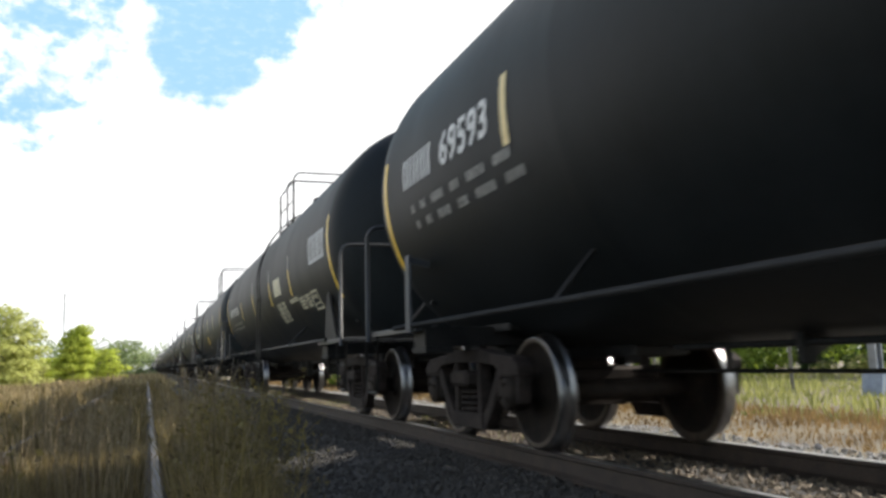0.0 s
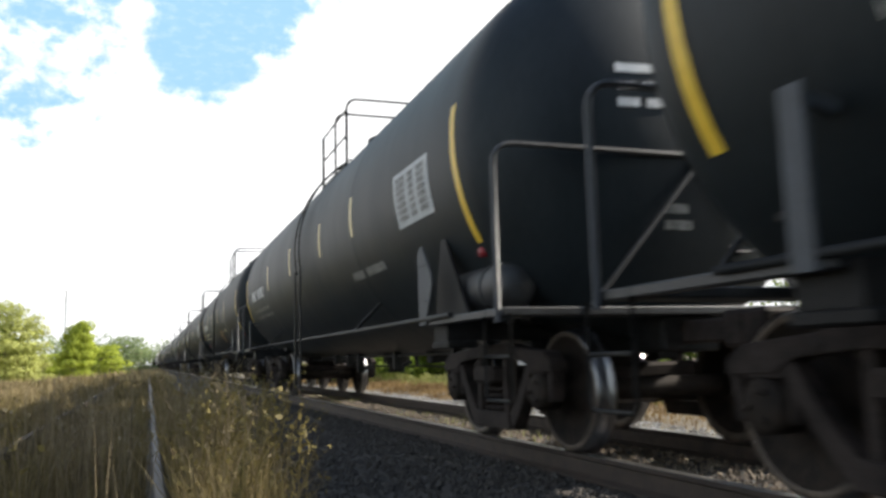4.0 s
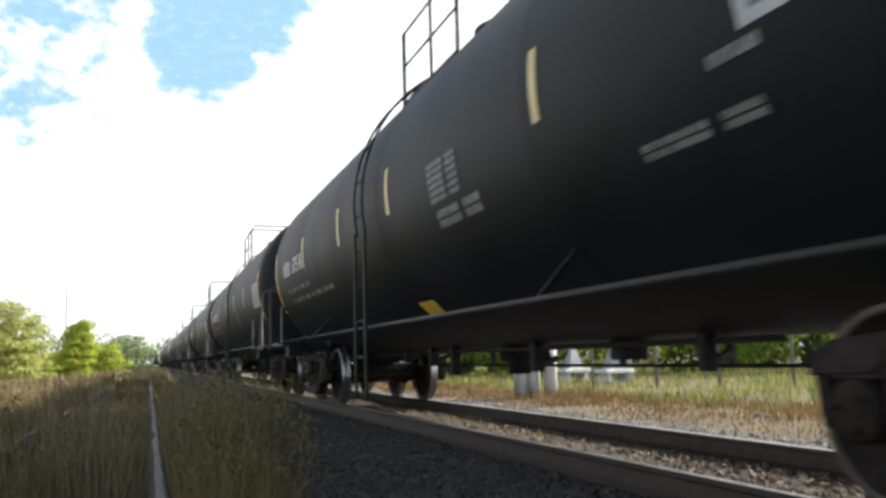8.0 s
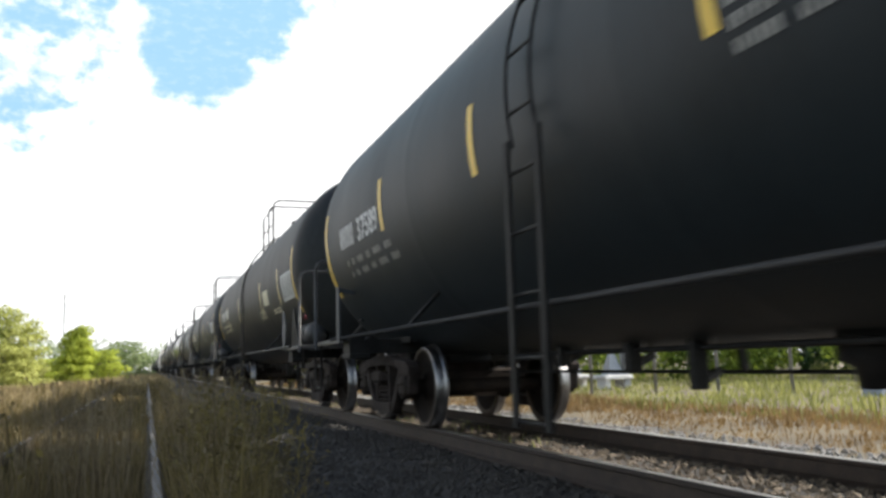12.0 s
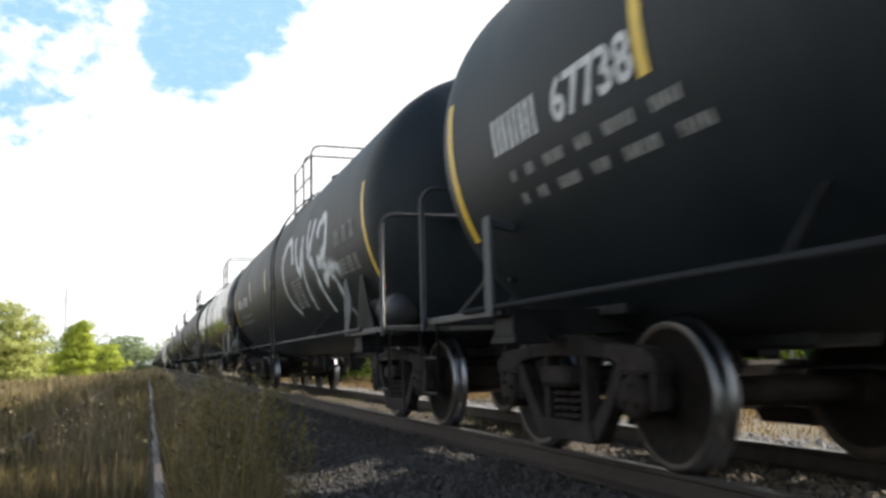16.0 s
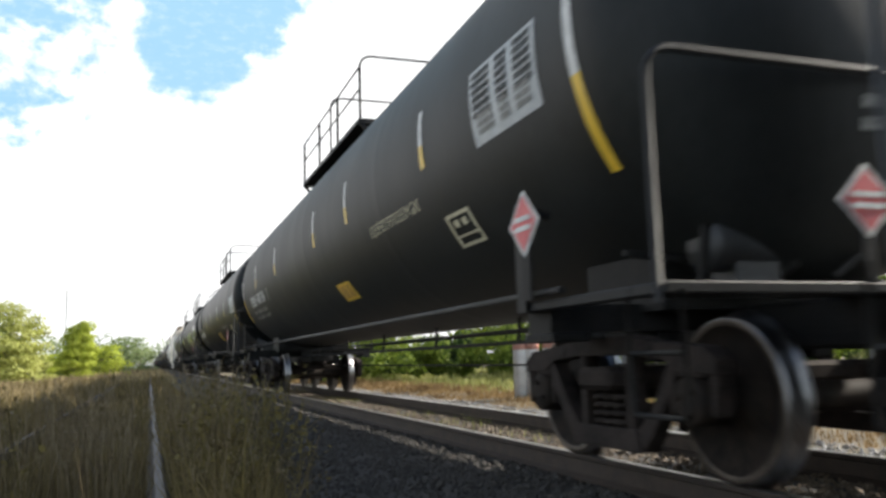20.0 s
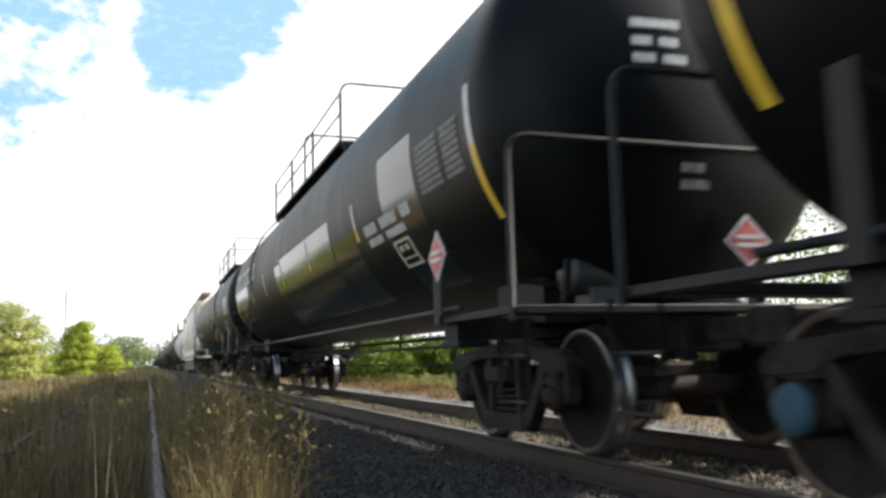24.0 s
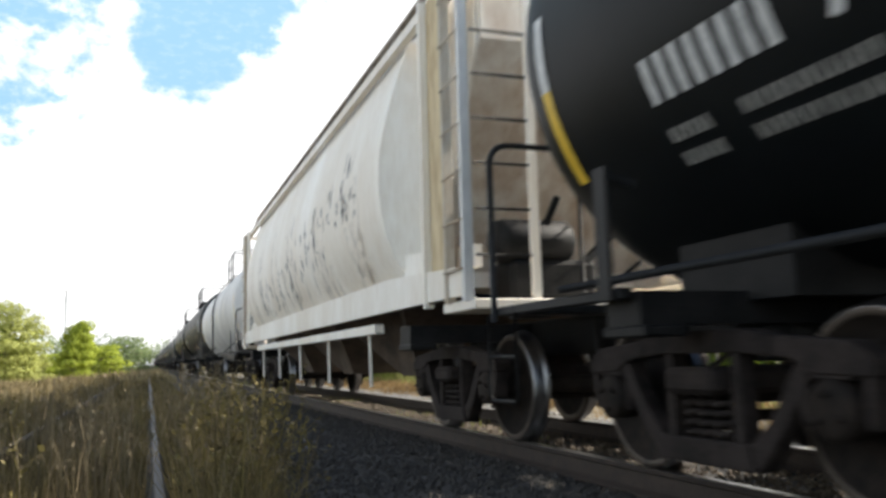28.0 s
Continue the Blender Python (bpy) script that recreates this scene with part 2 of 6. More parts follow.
# ------------------------------------------------------------------ mesh helpers


def part(name, bm, material, parent=None, label="", smooth=False):
    """Links a bmesh as one mesh object, under a thing or a part."""
    me = bpy.data.meshes.new(name)
    bm.normal_update()
    bm.to_mesh(me)
    bm.free()
    for m in material if isinstance(material, (list, tuple)) else (material,):
        me.materials.append(m)
    if smooth:
        me.polygons.foreach_set("use_smooth", [True] * len(me.polygons))
        me.set_sharp_from_angle(angle=radians(40))
    ob = new(name, me)
    if parent is not None:
        ob.parent = parent
    if label:
        tagged(ob, label)
    return ob


def raw(name, verts, faces, material, parent=None, smooth=False):
    me = bpy.data.meshes.new(name)
    me.from_pydata(verts, [], faces)
    me.materials.append(material)
    if smooth:
        me.polygons.foreach_set("use_smooth", [True] * len(me.polygons))
    ob = new(name, me)
    ob.parent = parent
    return ob


def box(bm, x0, x1, y0, y1, z0, z1, bevel=0.0, mi=0):
    v = [bm.verts.new((x, y, z)) for z in (z0, z1) for x, y in ((x0, y0), (x1, y0), (x1, y1), (x0, y1))]
    fs = [bm.faces.new([v[i] for i in q]) for q in ((3, 2, 1, 0), (4, 5, 6, 7), (0, 1, 5, 4), (1, 2, 6, 5), (2, 3, 7, 6), (3, 0, 4, 7))]
    for f in fs:
        f.material_index = mi
    if bevel:
        es = list({e for f in fs for e in f.edges})
        bmesh.ops.bevel(bm, geom=es, offset=bevel, segments=1, affect="EDGES")


def prism(bm, outline, x0, x1, mi=0):
    """An outline in y and z, pushed along x."""
    a = [bm.verts.new((x0, y, z)) for y, z in outline]
    b = [bm.verts.new((x1, y, z)) for y, z in outline]
    k = len(a)
    fs = [bm.faces.new(a[::-1]), bm.faces.new(b)] + [bm.faces.new((a[i], a[(i + 1) % k], b[(i + 1) % k], b[i])) for i in range(k)]
    for f in fs:
        f.material_index = mi


def beam(bm, p, q, w, h=None, mi=0):
    """A square bar from p to q."""
    p, q = Vector(p), Vector(q)
    h = h or w
    d = (q - p).normalized()
    s = d.cross(Vector((0, 0, 1)))
    s = s.normalized() if s.length > 1e-4 else Vector((1, 0, 0))
    u = s.cross(d)
    a = [bm.verts.new(p + s * i * w / 2 + u * j * h / 2) for i, j in ((-1, -1), (1, -1), (1, 1), (-1, 1))]
    b = [bm.verts.new(q + s * i * w / 2 + u * j * h / 2) for i, j in ((-1, -1), (1, -1), (1, 1), (-1, 1))]
    fs = [bm.faces.new(a[::-1]), bm.faces.new(b)] + [bm.faces.new((a[i], a[(i + 1) % 4], b[(i + 1) % 4], b[i])) for i in range(4)]
    for f in fs:
        f.material_index = mi


def pipe(bm, pts, r, seg=8, mi=0):
    """A round bar along points."""
    pts = [Vector(p) for p in pts]
    rings = []
    for i, p in enumerate(pts):
        d = (pts[min(i + 1, len(pts) - 1)] - pts[max(i - 1, 0)]).normalized()
        s = d.cross(Vector((0.31, 0.17, 0.93)))
        s.normalize()
        u = s.cross(d)
        rings.append([bm.verts.new(p + (s * math.cos(k * math.tau / seg) + u * math.sin(k * math.tau / seg)) * r) for k in range(seg)])
    for a, b in zip(rings, rings[1:]):
        for k in range(seg):
            f = bm.faces.new((a[k], a[(k + 1) % seg], b[(k + 1) % seg], b[k]))
            f.material_index, f.smooth = mi, True
    bm.faces.new(rings[0]).material_index = mi
    bm.faces.new(rings[-1][::-1]).material_index = mi


def lathe(bm, profile, axis, seg=32, centre=(0, 0, 0), mis=None):
    """Turns a profile of (radius, height) round an axis: 'x', 'y' or 'z'."""
    c = Vector(centre)
    rings = []
    for r, h in profile:
        ring = []
        for k in range(seg):
            a, b = r * math.cos(k * math.tau / seg), r * math.sin(k * math.tau / seg)
            ring.append(bm.verts.new(c + Vector({"x": (h, a, b), "y": (b, h, a), "z": (a, b, h)}[axis])))
        rings.append(ring)
    for i, (a, b) in enumerate(zip(rings, rings[1:])):
        for k in range(seg):
            f = bm.faces.new((a[k], a[(k + 1) % seg], b[(k + 1) % seg], b[k]))
            f.smooth = True
            f.material_index = mis[i] if mis else 0
    for ring, side in ((rings[0], -1), (rings[-1], 1)):
        if profile[0 if side < 0 else -1][0] > 1e-4:
            f = bm.faces.new(ring[::-1] if side < 0 else ring)
            f.material_index = (mis[0] if side < 0 else mis[-1]) if mis else 0


def skin(bm, sections):
    """A skin over cross-sections; each is (y, list of (x, z))."""
    rings = [[bm.verts.new((x, y, z)) for x, z in sec] for y, sec in sections]
    k = len(rings[0])
    for a, b in zip(rings, rings[1:]):
        for i in range(k):
            bm.faces.new((a[i], b[i], b[(i + 1) % k], a[(i + 1) % k]))
    bm.faces.new(rings[0])
    bm.faces.new(rings[-1][::-1])
    bmesh.ops.recalc_face_normals(bm, faces=bm.faces)


def corner(p, q, r, s=5):
    """Points of a bend from p by way of q to r."""
    p, q, r = Vector(p), Vector(q), Vector(r)
    return [(p * (1 - t) ** 2 + q * 2 * t * (1 - t) + r * t * t) for t in [i / s for i in range(s + 1)]]


# ------------------------------------------------------------------ ground and track
CX = 3.79        # centre of the main track
SX = -0.66       # centre of the siding
SZ = -0.174      # siding rail top
GAUGE = 1.51


def land(x, y):
    """Height of the ground."""
    pts = ((-40, -0.5), (-8, -0.46), (-3.2, -0.42), (-2.2, -0.35), (0.9, -0.35), (1.5, -0.37), (2.2, -0.25), (2.5, -0.2), (5.1, -0.2), (5.6, -0.24),
           (6.6, -0.4), (9, -0.34), (60, -0.3))
    z = pts[-1][1] if x > 60 else pts[0][1]
    for (a, za), (b, zb) in zip(pts, pts[1:]):
        if a <= x <= b:
            z = za + (zb - za) * (x - a) / (b - a)
    rough = 0.02 if 1.2 < x < 6.6 else 0.06
    return z + rough * (noise.noise((x * 0.9, y * 0.9, 0.3)))


def grid_sheet(name, xs, ys, material, lift=0.0):
    verts = [(x, y, land(x, y) + lift) for y in ys for x in xs]
    k = len(xs)
    faces = [(j * k + i, j * k + i + 1, (j + 1) * k + i + 1, (j + 1) * k + i) for j in range(len(ys) - 1) for i in range(k - 1)]
    return raw(name, verts, faces, material, smooth=True)


def spread(a, b, n):
    return [a + (b - a) * i / n for i in range(n)]


XS = spread(-2500, -200, 4) + spread(-200, -20, 9) + spread(-20, -3, 17) + spread(-3, 7, 40) + spread(7, 25, 18) + spread(25, 200, 9) + spread(200, 2501, 4) + [2500]
YS = spread(-300, -20, 7) + spread(-20, 0, 10) + spread(0, 30, 60) + spread(30, 80, 40) + spread(80, 300, 22) + spread(300, 3001, 6) + [3000]
ground = tagged(grid_sheet("ground", XS, YS, M_SOIL), "dry brown earth beside the railway", "ground", kind="structure")
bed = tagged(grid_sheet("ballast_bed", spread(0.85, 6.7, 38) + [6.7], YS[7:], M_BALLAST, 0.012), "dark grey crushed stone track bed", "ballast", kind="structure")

RAIL_OUT = ((-0.075, -0.178), (0.075, -0.178), (0.075, -0.166), (0.012, -0.145), (0.009, -0.045), (0.036, -0.032), (0.036, -0.006), (0.026, 0.0),
            (-0.026, 0.0), (-0.036, -0.006), (-0.036, -0.032), (-0.009, -0.045), (-0.012, -0.145), (-0.075, -0.166))


def rail(x, z, parent, y0, y1, top=None, name="rail"):
    bm = bmesh.new()
    k = len(RAIL_OUT)
    ys = [y0, 0, 20, 60, 200, y1]
    rings = [[bm.verts.new((x + a, y, z + b)) for a, b in RAIL_OUT] for y in ys]
    for a, b in zip(rings, rings[1:]):
        for i in range(k):
            f = bm.faces.new((a[i], b[i], b[(i + 1) % k], a[(i + 1) % k]))
            if i in (6, 7, 8):
                f.material_index = 1
    return part(name, bm, (M_RAIL, top or M_RAILTOP), parent)


track = tagged(new("main_track"), "railway track with worn steel rails on wooden ties", "railway track", kind="structure")
for s in (-1, 1):
    rail(CX + s * GAUGE / 2, 0, track, -60, 1500)
siding = tagged(new("siding_track"), "disused overgrown rusty siding track in tall grass", "railway track", kind="structure")
for s in (-1, 1):
    rail(SX + s * GAUGE / 2, SZ + (0.07 if s < 0 else 0), siding, -60, 1200, M_OLDRAIL if s > 0 else M_RAIL)

# ------------------------------------------------------------------ train: parts shared by the cars
SPEED = 9.7
WHEEL_R = 0.4575


def wheelset(parent, y):
    bm = bmesh.new()
    for s in (-1, 1):
        prof = [(0.09, 0.62), (0.135, 0.64), (0.14, 0.69), (0.17, 0.705), (0.36, 0.73), (0.40, 0.685), (0.478, 0.682), (0.487, 0.695), (0.484, 0.708), (0.462, 0.722),
                (0.4575, 0.735), (0.455, 0.806), (0.440, 0.822), (0.405, 0.818), (0.385, 0.775), (0.18, 0.755), (0.135, 0.80), (0.09, 0.805)]
        mis = [0, 0, 0, 0, 0, 2, 1, 1, 1, 1, 1, 1, 2, 0, 0, 0, 0]
        lathe(bm, [(r, s * h) for r, h in prof], "x", 40, (0, 0, 0), mis)
        lathe(bm, [(0.10, s * 0.90), (0.135, s * 0.91), (0.135, s * 1.07), (0.11, s * 1.085), (0.05, s * 1.09), (0.0, s * 1.09)], "x", 20)
        for k in range(3):
            a = k * math.tau / 3
            lathe(bm, [(0.018, s * 1.085), (0.018, s * 1.11), (0.0, s * 1.11)], "x", 6, (0, 0.075 * math.cos(a), 0.075 * math.sin(a)))
    lathe(bm, [(0.085, -0.95), (0.085, -0.1), (0.08, 0), (0.085, 0.1), (0.085, 0.95)], "x", 20)
    bmesh.ops.recalc_face_normals(bm, faces=bm.faces)
    w = part("wheelset", bm, (M_WHEEL, M_TREAD, M_RIM), parent, "rusty steel wheelset with bright treads")
    w.location = (0, y, WHEEL_R)
    return w


def coil(parent, x, y, z0, z1, r):
    bm = bmesh.new()
    turns, k = 4.5, 40
    pts = [(x + r * math.cos(t * turns * math.tau / k), y + r * math.sin(t * turns * math.tau / k), z0 + (z1 - z0) * t / k) for t in range(k + 1)]
    pipe(bm, pts, 0.016, 6)
    part("spring", bm, M_BOGIE, parent)


HALF_AXLE = 0.89


def bogie(parent, y):
    b = new("bogie")
    b.parent = parent
    b.location = (0, y, 0)
    tagged(b, "dark rusty cast steel two-axle bogie")
    for s in (-1, 1):
        bm = bmesh.new()
        x0, x1 = (s * 0.93, s * 1.07) if s > 0 else (s * 1.07, s * 0.93)
        outline = [(-1.13, 0.60), (-1.13, 0.68), (-1.02, 0.75), (-0.55, 0.79), (-0.34, 0.83), (0.34, 0.83), (0.55, 0.79), (1.02, 0.75), (1.13, 0.68), (1.13, 0.60),
                   (0.80, 0.61), (0.66, 0.68), (0.32, 0.71), (-0.32, 0.71), (-0.66, 0.68), (-0.80, 0.61)]
        prism(bm, outline, x0, x1)
        for e in (-1, 1):
            for a in ([(e * 0.80, 0.66), (e * 0.70, 0.68), (e * 0.50, 0.40), (e * 0.33, 0.25), (e * 0.30, 0.16), (e * 0.42, 0.16), (e * 0.60, 0.36)],
                      [(e * 0.31, 0.72), (e * 0.24, 0.72), (e * 0.24, 0.24), (e * 0.31, 0.24)], [(e * 1.12, 0.62), (e * 1.05, 0.62), (e * 1.05, 0.38), (e * 1.09, 0.38)],
                      [(e * 0.74, 0.62), (e * 0.68, 0.64), (e * 0.70, 0.38), (e * 0.73, 0.38)]):
                prism(bm, a if e > 0 else a[::-1], x0 + 0.012, x1 - 0.012)
            box(bm, x0 + 0.01, x1 - 0.01, e * HALF_AXLE - 0.12, e * HALF_AXLE + 0.12, 0.585, 0.64)
            lathe(bm, [(0.0, x0 - 0.004), (0.05, x0 - 0.004), (0.05, x0 + 0.03)], "x", 10, (0, e * 0.52, 0.735))
        prism(bm, [(-0.40, 0.14), (0.40, 0.14), (0.36, 0.27), (-0.36, 0.27)], x0 - 0.01, x1 + 0.01)
        bmesh.ops.recalc_face_normals(bm, faces=bm.faces)
        bmesh.ops.bevel(bm, geom=list(bm.edges), offset=0.008, segments=1, affect="EDGES")
        part("side_frame", bm, M_BOGIE, b)
        for yy in (-0.12, 0.0, 0.12):
            coil(b, s * 1.0, yy, 0.27, 0.50, 0.052)
    bm = bmesh.new()
    box(bm, -1.15, 1.15, -0.2, 0.2, 0.50, 0.64, 0.03)
    box(bm, -0.3, 0.3, -0.22, 0.22, 0.64, 0.80, 0.02)
    part("bolster", bm, M_BOGIE, b)
    for e in (-1, 1):
        bm = bmesh.new()
        beam(bm, (-0.8, e * 0.36, 0.34), (0.8, e * 0.36, 0.34), 0.06)
        beam(bm, (-0.8, e * 0.38, 0.36), (0, e * 0.22, 0.36), 0.04)
        beam(bm, (0.8, e * 0.38, 0.36), (0, e * 0.22, 0.36), 0.04)
        for s in (-1, 1):
            box(bm, s * 0.76 - 0.05, s * 0.76 + 0.05, e * 0.36 - 0.03, e * 0.43 + 0.03, 0.25, 0.55, 0.01)
        part("brake_beam", bm, M_BOGIE, b)
        wheelset(b, e * HALF_AXLE)
    return b


def shell_patch(bm, R, zc, y0, y1, a0, a1, off=0.004, skew=0.0, mi=0, side=-1):
    """A curved patch on the tank's side: y from y0 to y1, angle above the middle from a0 to a1 degrees."""
    n = max(2, int(abs(a1 - a0) / 5) + 1)
    rows = []
    for i in range(n + 1):
        a = radians(a0 + (a1 - a0) * i / n)
        sk = skew * (i / n)
        r = R + off
        rows.append([bm.verts.new((side * r * math.cos(a), y + sk, zc + r * math.sin(a))) for y in (y0, y1)])
    for p, q in zip(rows, rows[1:]):
        f = bm.faces.new((p[0], p[1], q[1], q[0]))
        f.material_index, f.smooth = mi, True


HEAD = 2.35        # how full the dished ends are; 2 is an ellipse


def tank_shell(parent, R, zc, half, material):
    """A long cylinder with dished ends and faint weld rings."""
    prof = []
    dep = R * 0.44
    for i in range(12, 0, -1):
        t = i / 12 * math.pi / 2
        prof.append((R * abs(math.cos(t)) ** (2 / HEAD), -half - dep * math.sin(t) ** (2 / HEAD)))
    prof += [(R, -half), (R, -half + 0.08)]
    rings = [half * (-1 + 2 * k / 4) for k in range(1, 4)]
    for y in rings:
        prof += [(R, y - 0.2), (R, y - 0.05), (R + 0.0015, y - 0.02), (R + 0.0015, y + 0.02), (R, y + 0.05), (R, y + 0.2)]
    prof += [(R, half - 0.08), (R, half)]
    for i in range(1, 13):
        t = i / 12 * math.pi / 2
        prof.append((R * abs(math.cos(t)) ** (2 / HEAD), half + dep * math.sin(t) ** (2 / HEAD)))
    prof[0], prof[-1] = (0.0, prof[0][1]), (0.0, prof[-1][1])
    bm = bmesh.new()
    lathe(bm, prof, "y", 72, (0, 0, zc))
    bmesh.ops.remove_doubles(bm, verts=bm.verts, dist=0.0005)
    bmesh.ops.recalc_face_normals(bm, faces=bm.faces)
    return part("tank", bm, material, parent)


def end_gear(car, e, L, zt=2.18):
    """Platform, handrail hoop, corner posts, coupler and sill at one end (e = -1 or 1)."""
    ye = e * (L / 2 - 0.65)
    paint = M_SIDERAIL if L > 19 else M_RAILPIPE
    bm = bmesh.new()
    y0, y1 = sorted((e * (L / 2 - 0.92), e * (L / 2 - 0.62)))
    box(bm, -1.58, 1.58, y0, y1, 0.99, 1.05, 0.01)
    part("end_platform", bm, paint, car)
    for s in (-1, 1):
        bm = bmesh.new()
        y0, y1 = sorted((e * (L / 2 - 2.2), e * (L / 2 - 0.92)))
        box(bm, s * 1.54 - 0.04, s * 1.54 + 0.04, y0, y1, 0.99, 1.05, 0.01)
        part("end_sill", bm, paint, car)
    bm = bmesh.new()
    pts = [Vector((-1.6, ye, 0.95))] + corner((-1.6, ye, zt - 0.16), (-1.6, ye, zt), (-1.44, ye, zt)) + corner((1.44, ye, zt), (1.6, ye, zt), (1.6, ye, zt - 0.16)) + [Vector((1.6, ye, 0.95))]
    pipe(bm, pts, 0.022)
    part("handrail", bm, paint, car)
    for s in (-1, 1):
        if L > 19 or e > 0:
            bm = bmesh.new()
            yp = e * (L / 2 - 2.1)
            box(bm, s * 1.60 - 0.012, s * 1.60 + 0.012, yp - 0.06, yp + 0.06, 0.99, 1.68)
            beam(bm, (s * 1.58, yp, 1.64), (s * 1.4, yp, 1.60), 0.05)
            part("corner_post", bm, paint if L > 19 else M_HOLDER, car)
        bm = bmesh.new()
        yy = e * (L / 2 - 0.72)
        pipe(bm, [(s * 1.58, yy - 0.22, 1.0), (s * 1.58, yy - 0.22, 0.47), (s * 1.58, yy - 0.19, 0.43), (s * 1.58, yy + 0.19, 0.43), (s * 1.58, yy + 0.22, 0.47), (s * 1.58, yy + 0.22, 1.0)], 0.014, 6)
        step = part("sill_step", bm, M_FRAME, car)
        bm = bmesh.new()
        pipe(bm, [(s * 1.58, yy - 0.21, 0.72), (s * 1.58, yy + 0.21, 0.72)], 0.013, 6)
        part("rung", bm, M_FRAME, step)
    bm = bmesh.new()
    y0, y1 = sorted((e * (L / 2 - 3.6), e * (L / 2 - 0.75)))
    box(bm, -0.25, 0.25, y0, y1, 0.72, 1.0, 0.02)
    y0, y1 = sorted((e * (L / 2 - 2.6), e * (L / 2 - 1.7)))
    prism(bm, [(y0, 0.98), (y1, 0.98), (y1, 1.25 + (0.2 if L > 19 else 0)), (y0, 1.35 + (0.2 if L > 19 else 0))], -0.85, 0.85)
    part("draft_sill", bm, M_FRAME, car)
    bm = bmesh.new()
    y0, y1 = sorted((e * (L / 2 - 0.8), e * (L / 2 - 0.12)))
    box(bm, -0.08, 0.08, y0, y1, 0.78, 0.95, 0.02)
    y0, y1 = sorted((e * (L / 2 - 0.22), e * (L / 2 + 0.02)))
    box(bm, -0.16, 0.12, y0, y1, 0.74, 0.99, 0.03)
    part("coupler", bm, M_BOGIE, car)
    for xa, za, xb, zb in () if L > 19 else ((0.1, zt - 0.02, 0.95, 1.08), (-0.9, 1.05, 0.1, zt - 0.02)):
        bm = bmesh.new()
        beam(bm, (xa, ye + e * 0.03, za), (xb, ye + e * 0.03, zb), 0.03 if xa < 0 else 0.045)
        part("end_brace", bm, paint, car)
    bm = bmesh.new()
    pipe(bm, [(0.35, e * (L / 2 - 0.75), 0.8), (0.36, e * (L / 2 - 0.4), 0.62), (0.3, e * (L / 2 - 0.15), 0.5), (0.2, e * (L / 2), 0.48)], 0.025, 6)
    part("air_hose", bm, M_FRAME, car)


def ladder(car, R, zc, y):
    """A bolted side ladder: wide flat stiles below, thin bent rods up the tank."""
    for d in (-0.22, 0.22):
        bm = bmesh.new()
        prism(bm, [(y + d - 0.03, 0.32), (y + d + 0.03, 0.32), (y + d + 0.03, 2.1), (y + d - 0.03, 2.1)], -1.68, -1.655)
        part("ladder_stile", bm, M_FRAME, car)
        bm = bmesh.new()
        pipe(bm, [(-(R + 0.08) * math.cos(radians(k)), y + d * 0.8, zc + (R + 0.08) * math.sin(radians(k))) for k in range(-12, 64, 6)], 0.013, 6)
        part("ladder_rod", bm, M_FRAME, car)
    for k in range(11):
        z = 0.36 + 0.38 * k
        if z > zc + 0.88 * R:
            break
        x, w = -1.667, 0.22
        if z > 2.1:
            dz = (z - zc) / (R + 0.08)
            x, w = -(R + 0.08) * math.sqrt(1 - dz * dz), 0.18
        bm = bmesh.new()
        pipe(bm, [(x, y - w, z), (x, y + w, z)], 0.013, 6)
        part("rung", bm, M_FRAME, car)


def box_mark(car, R, zc, y_from, y_to, a0, a1, material=None):
    """A painted frame with small lettering in it."""
    bm = bmesh.new()
    w, h = (y_to - y_from) * 0.1, (a1 - a0) * 0.1
    shell_patch(bm, R, zc, y_to, y_from, a1 - h, a1, 0.005)
    shell_patch(bm, R, zc, y_to, y_from, a0, a0 + h, 0.005)
    shell_patch(bm, R, zc, y_to, y_from, a0 + 3 * h, a0 + 3.6 * h, 0.005)
    shell_patch(bm, R, zc, y_from + w, y_from, a0 + h, a1 - h, 0.005)
    shell_patch(bm, R, zc, y_to, y_to - w, a0 + h, a1 - h, 0.005)
    for k in (2.2, 5.5):
        shell_patch(bm, R, zc, y_from + w * (k + 2), y_from + w * k, a0 + 6 * h, a0 + 8 * h, 0.005)
    tagged(part("stencil_box", bm, material or M_CREAM, car), kind="stuff")


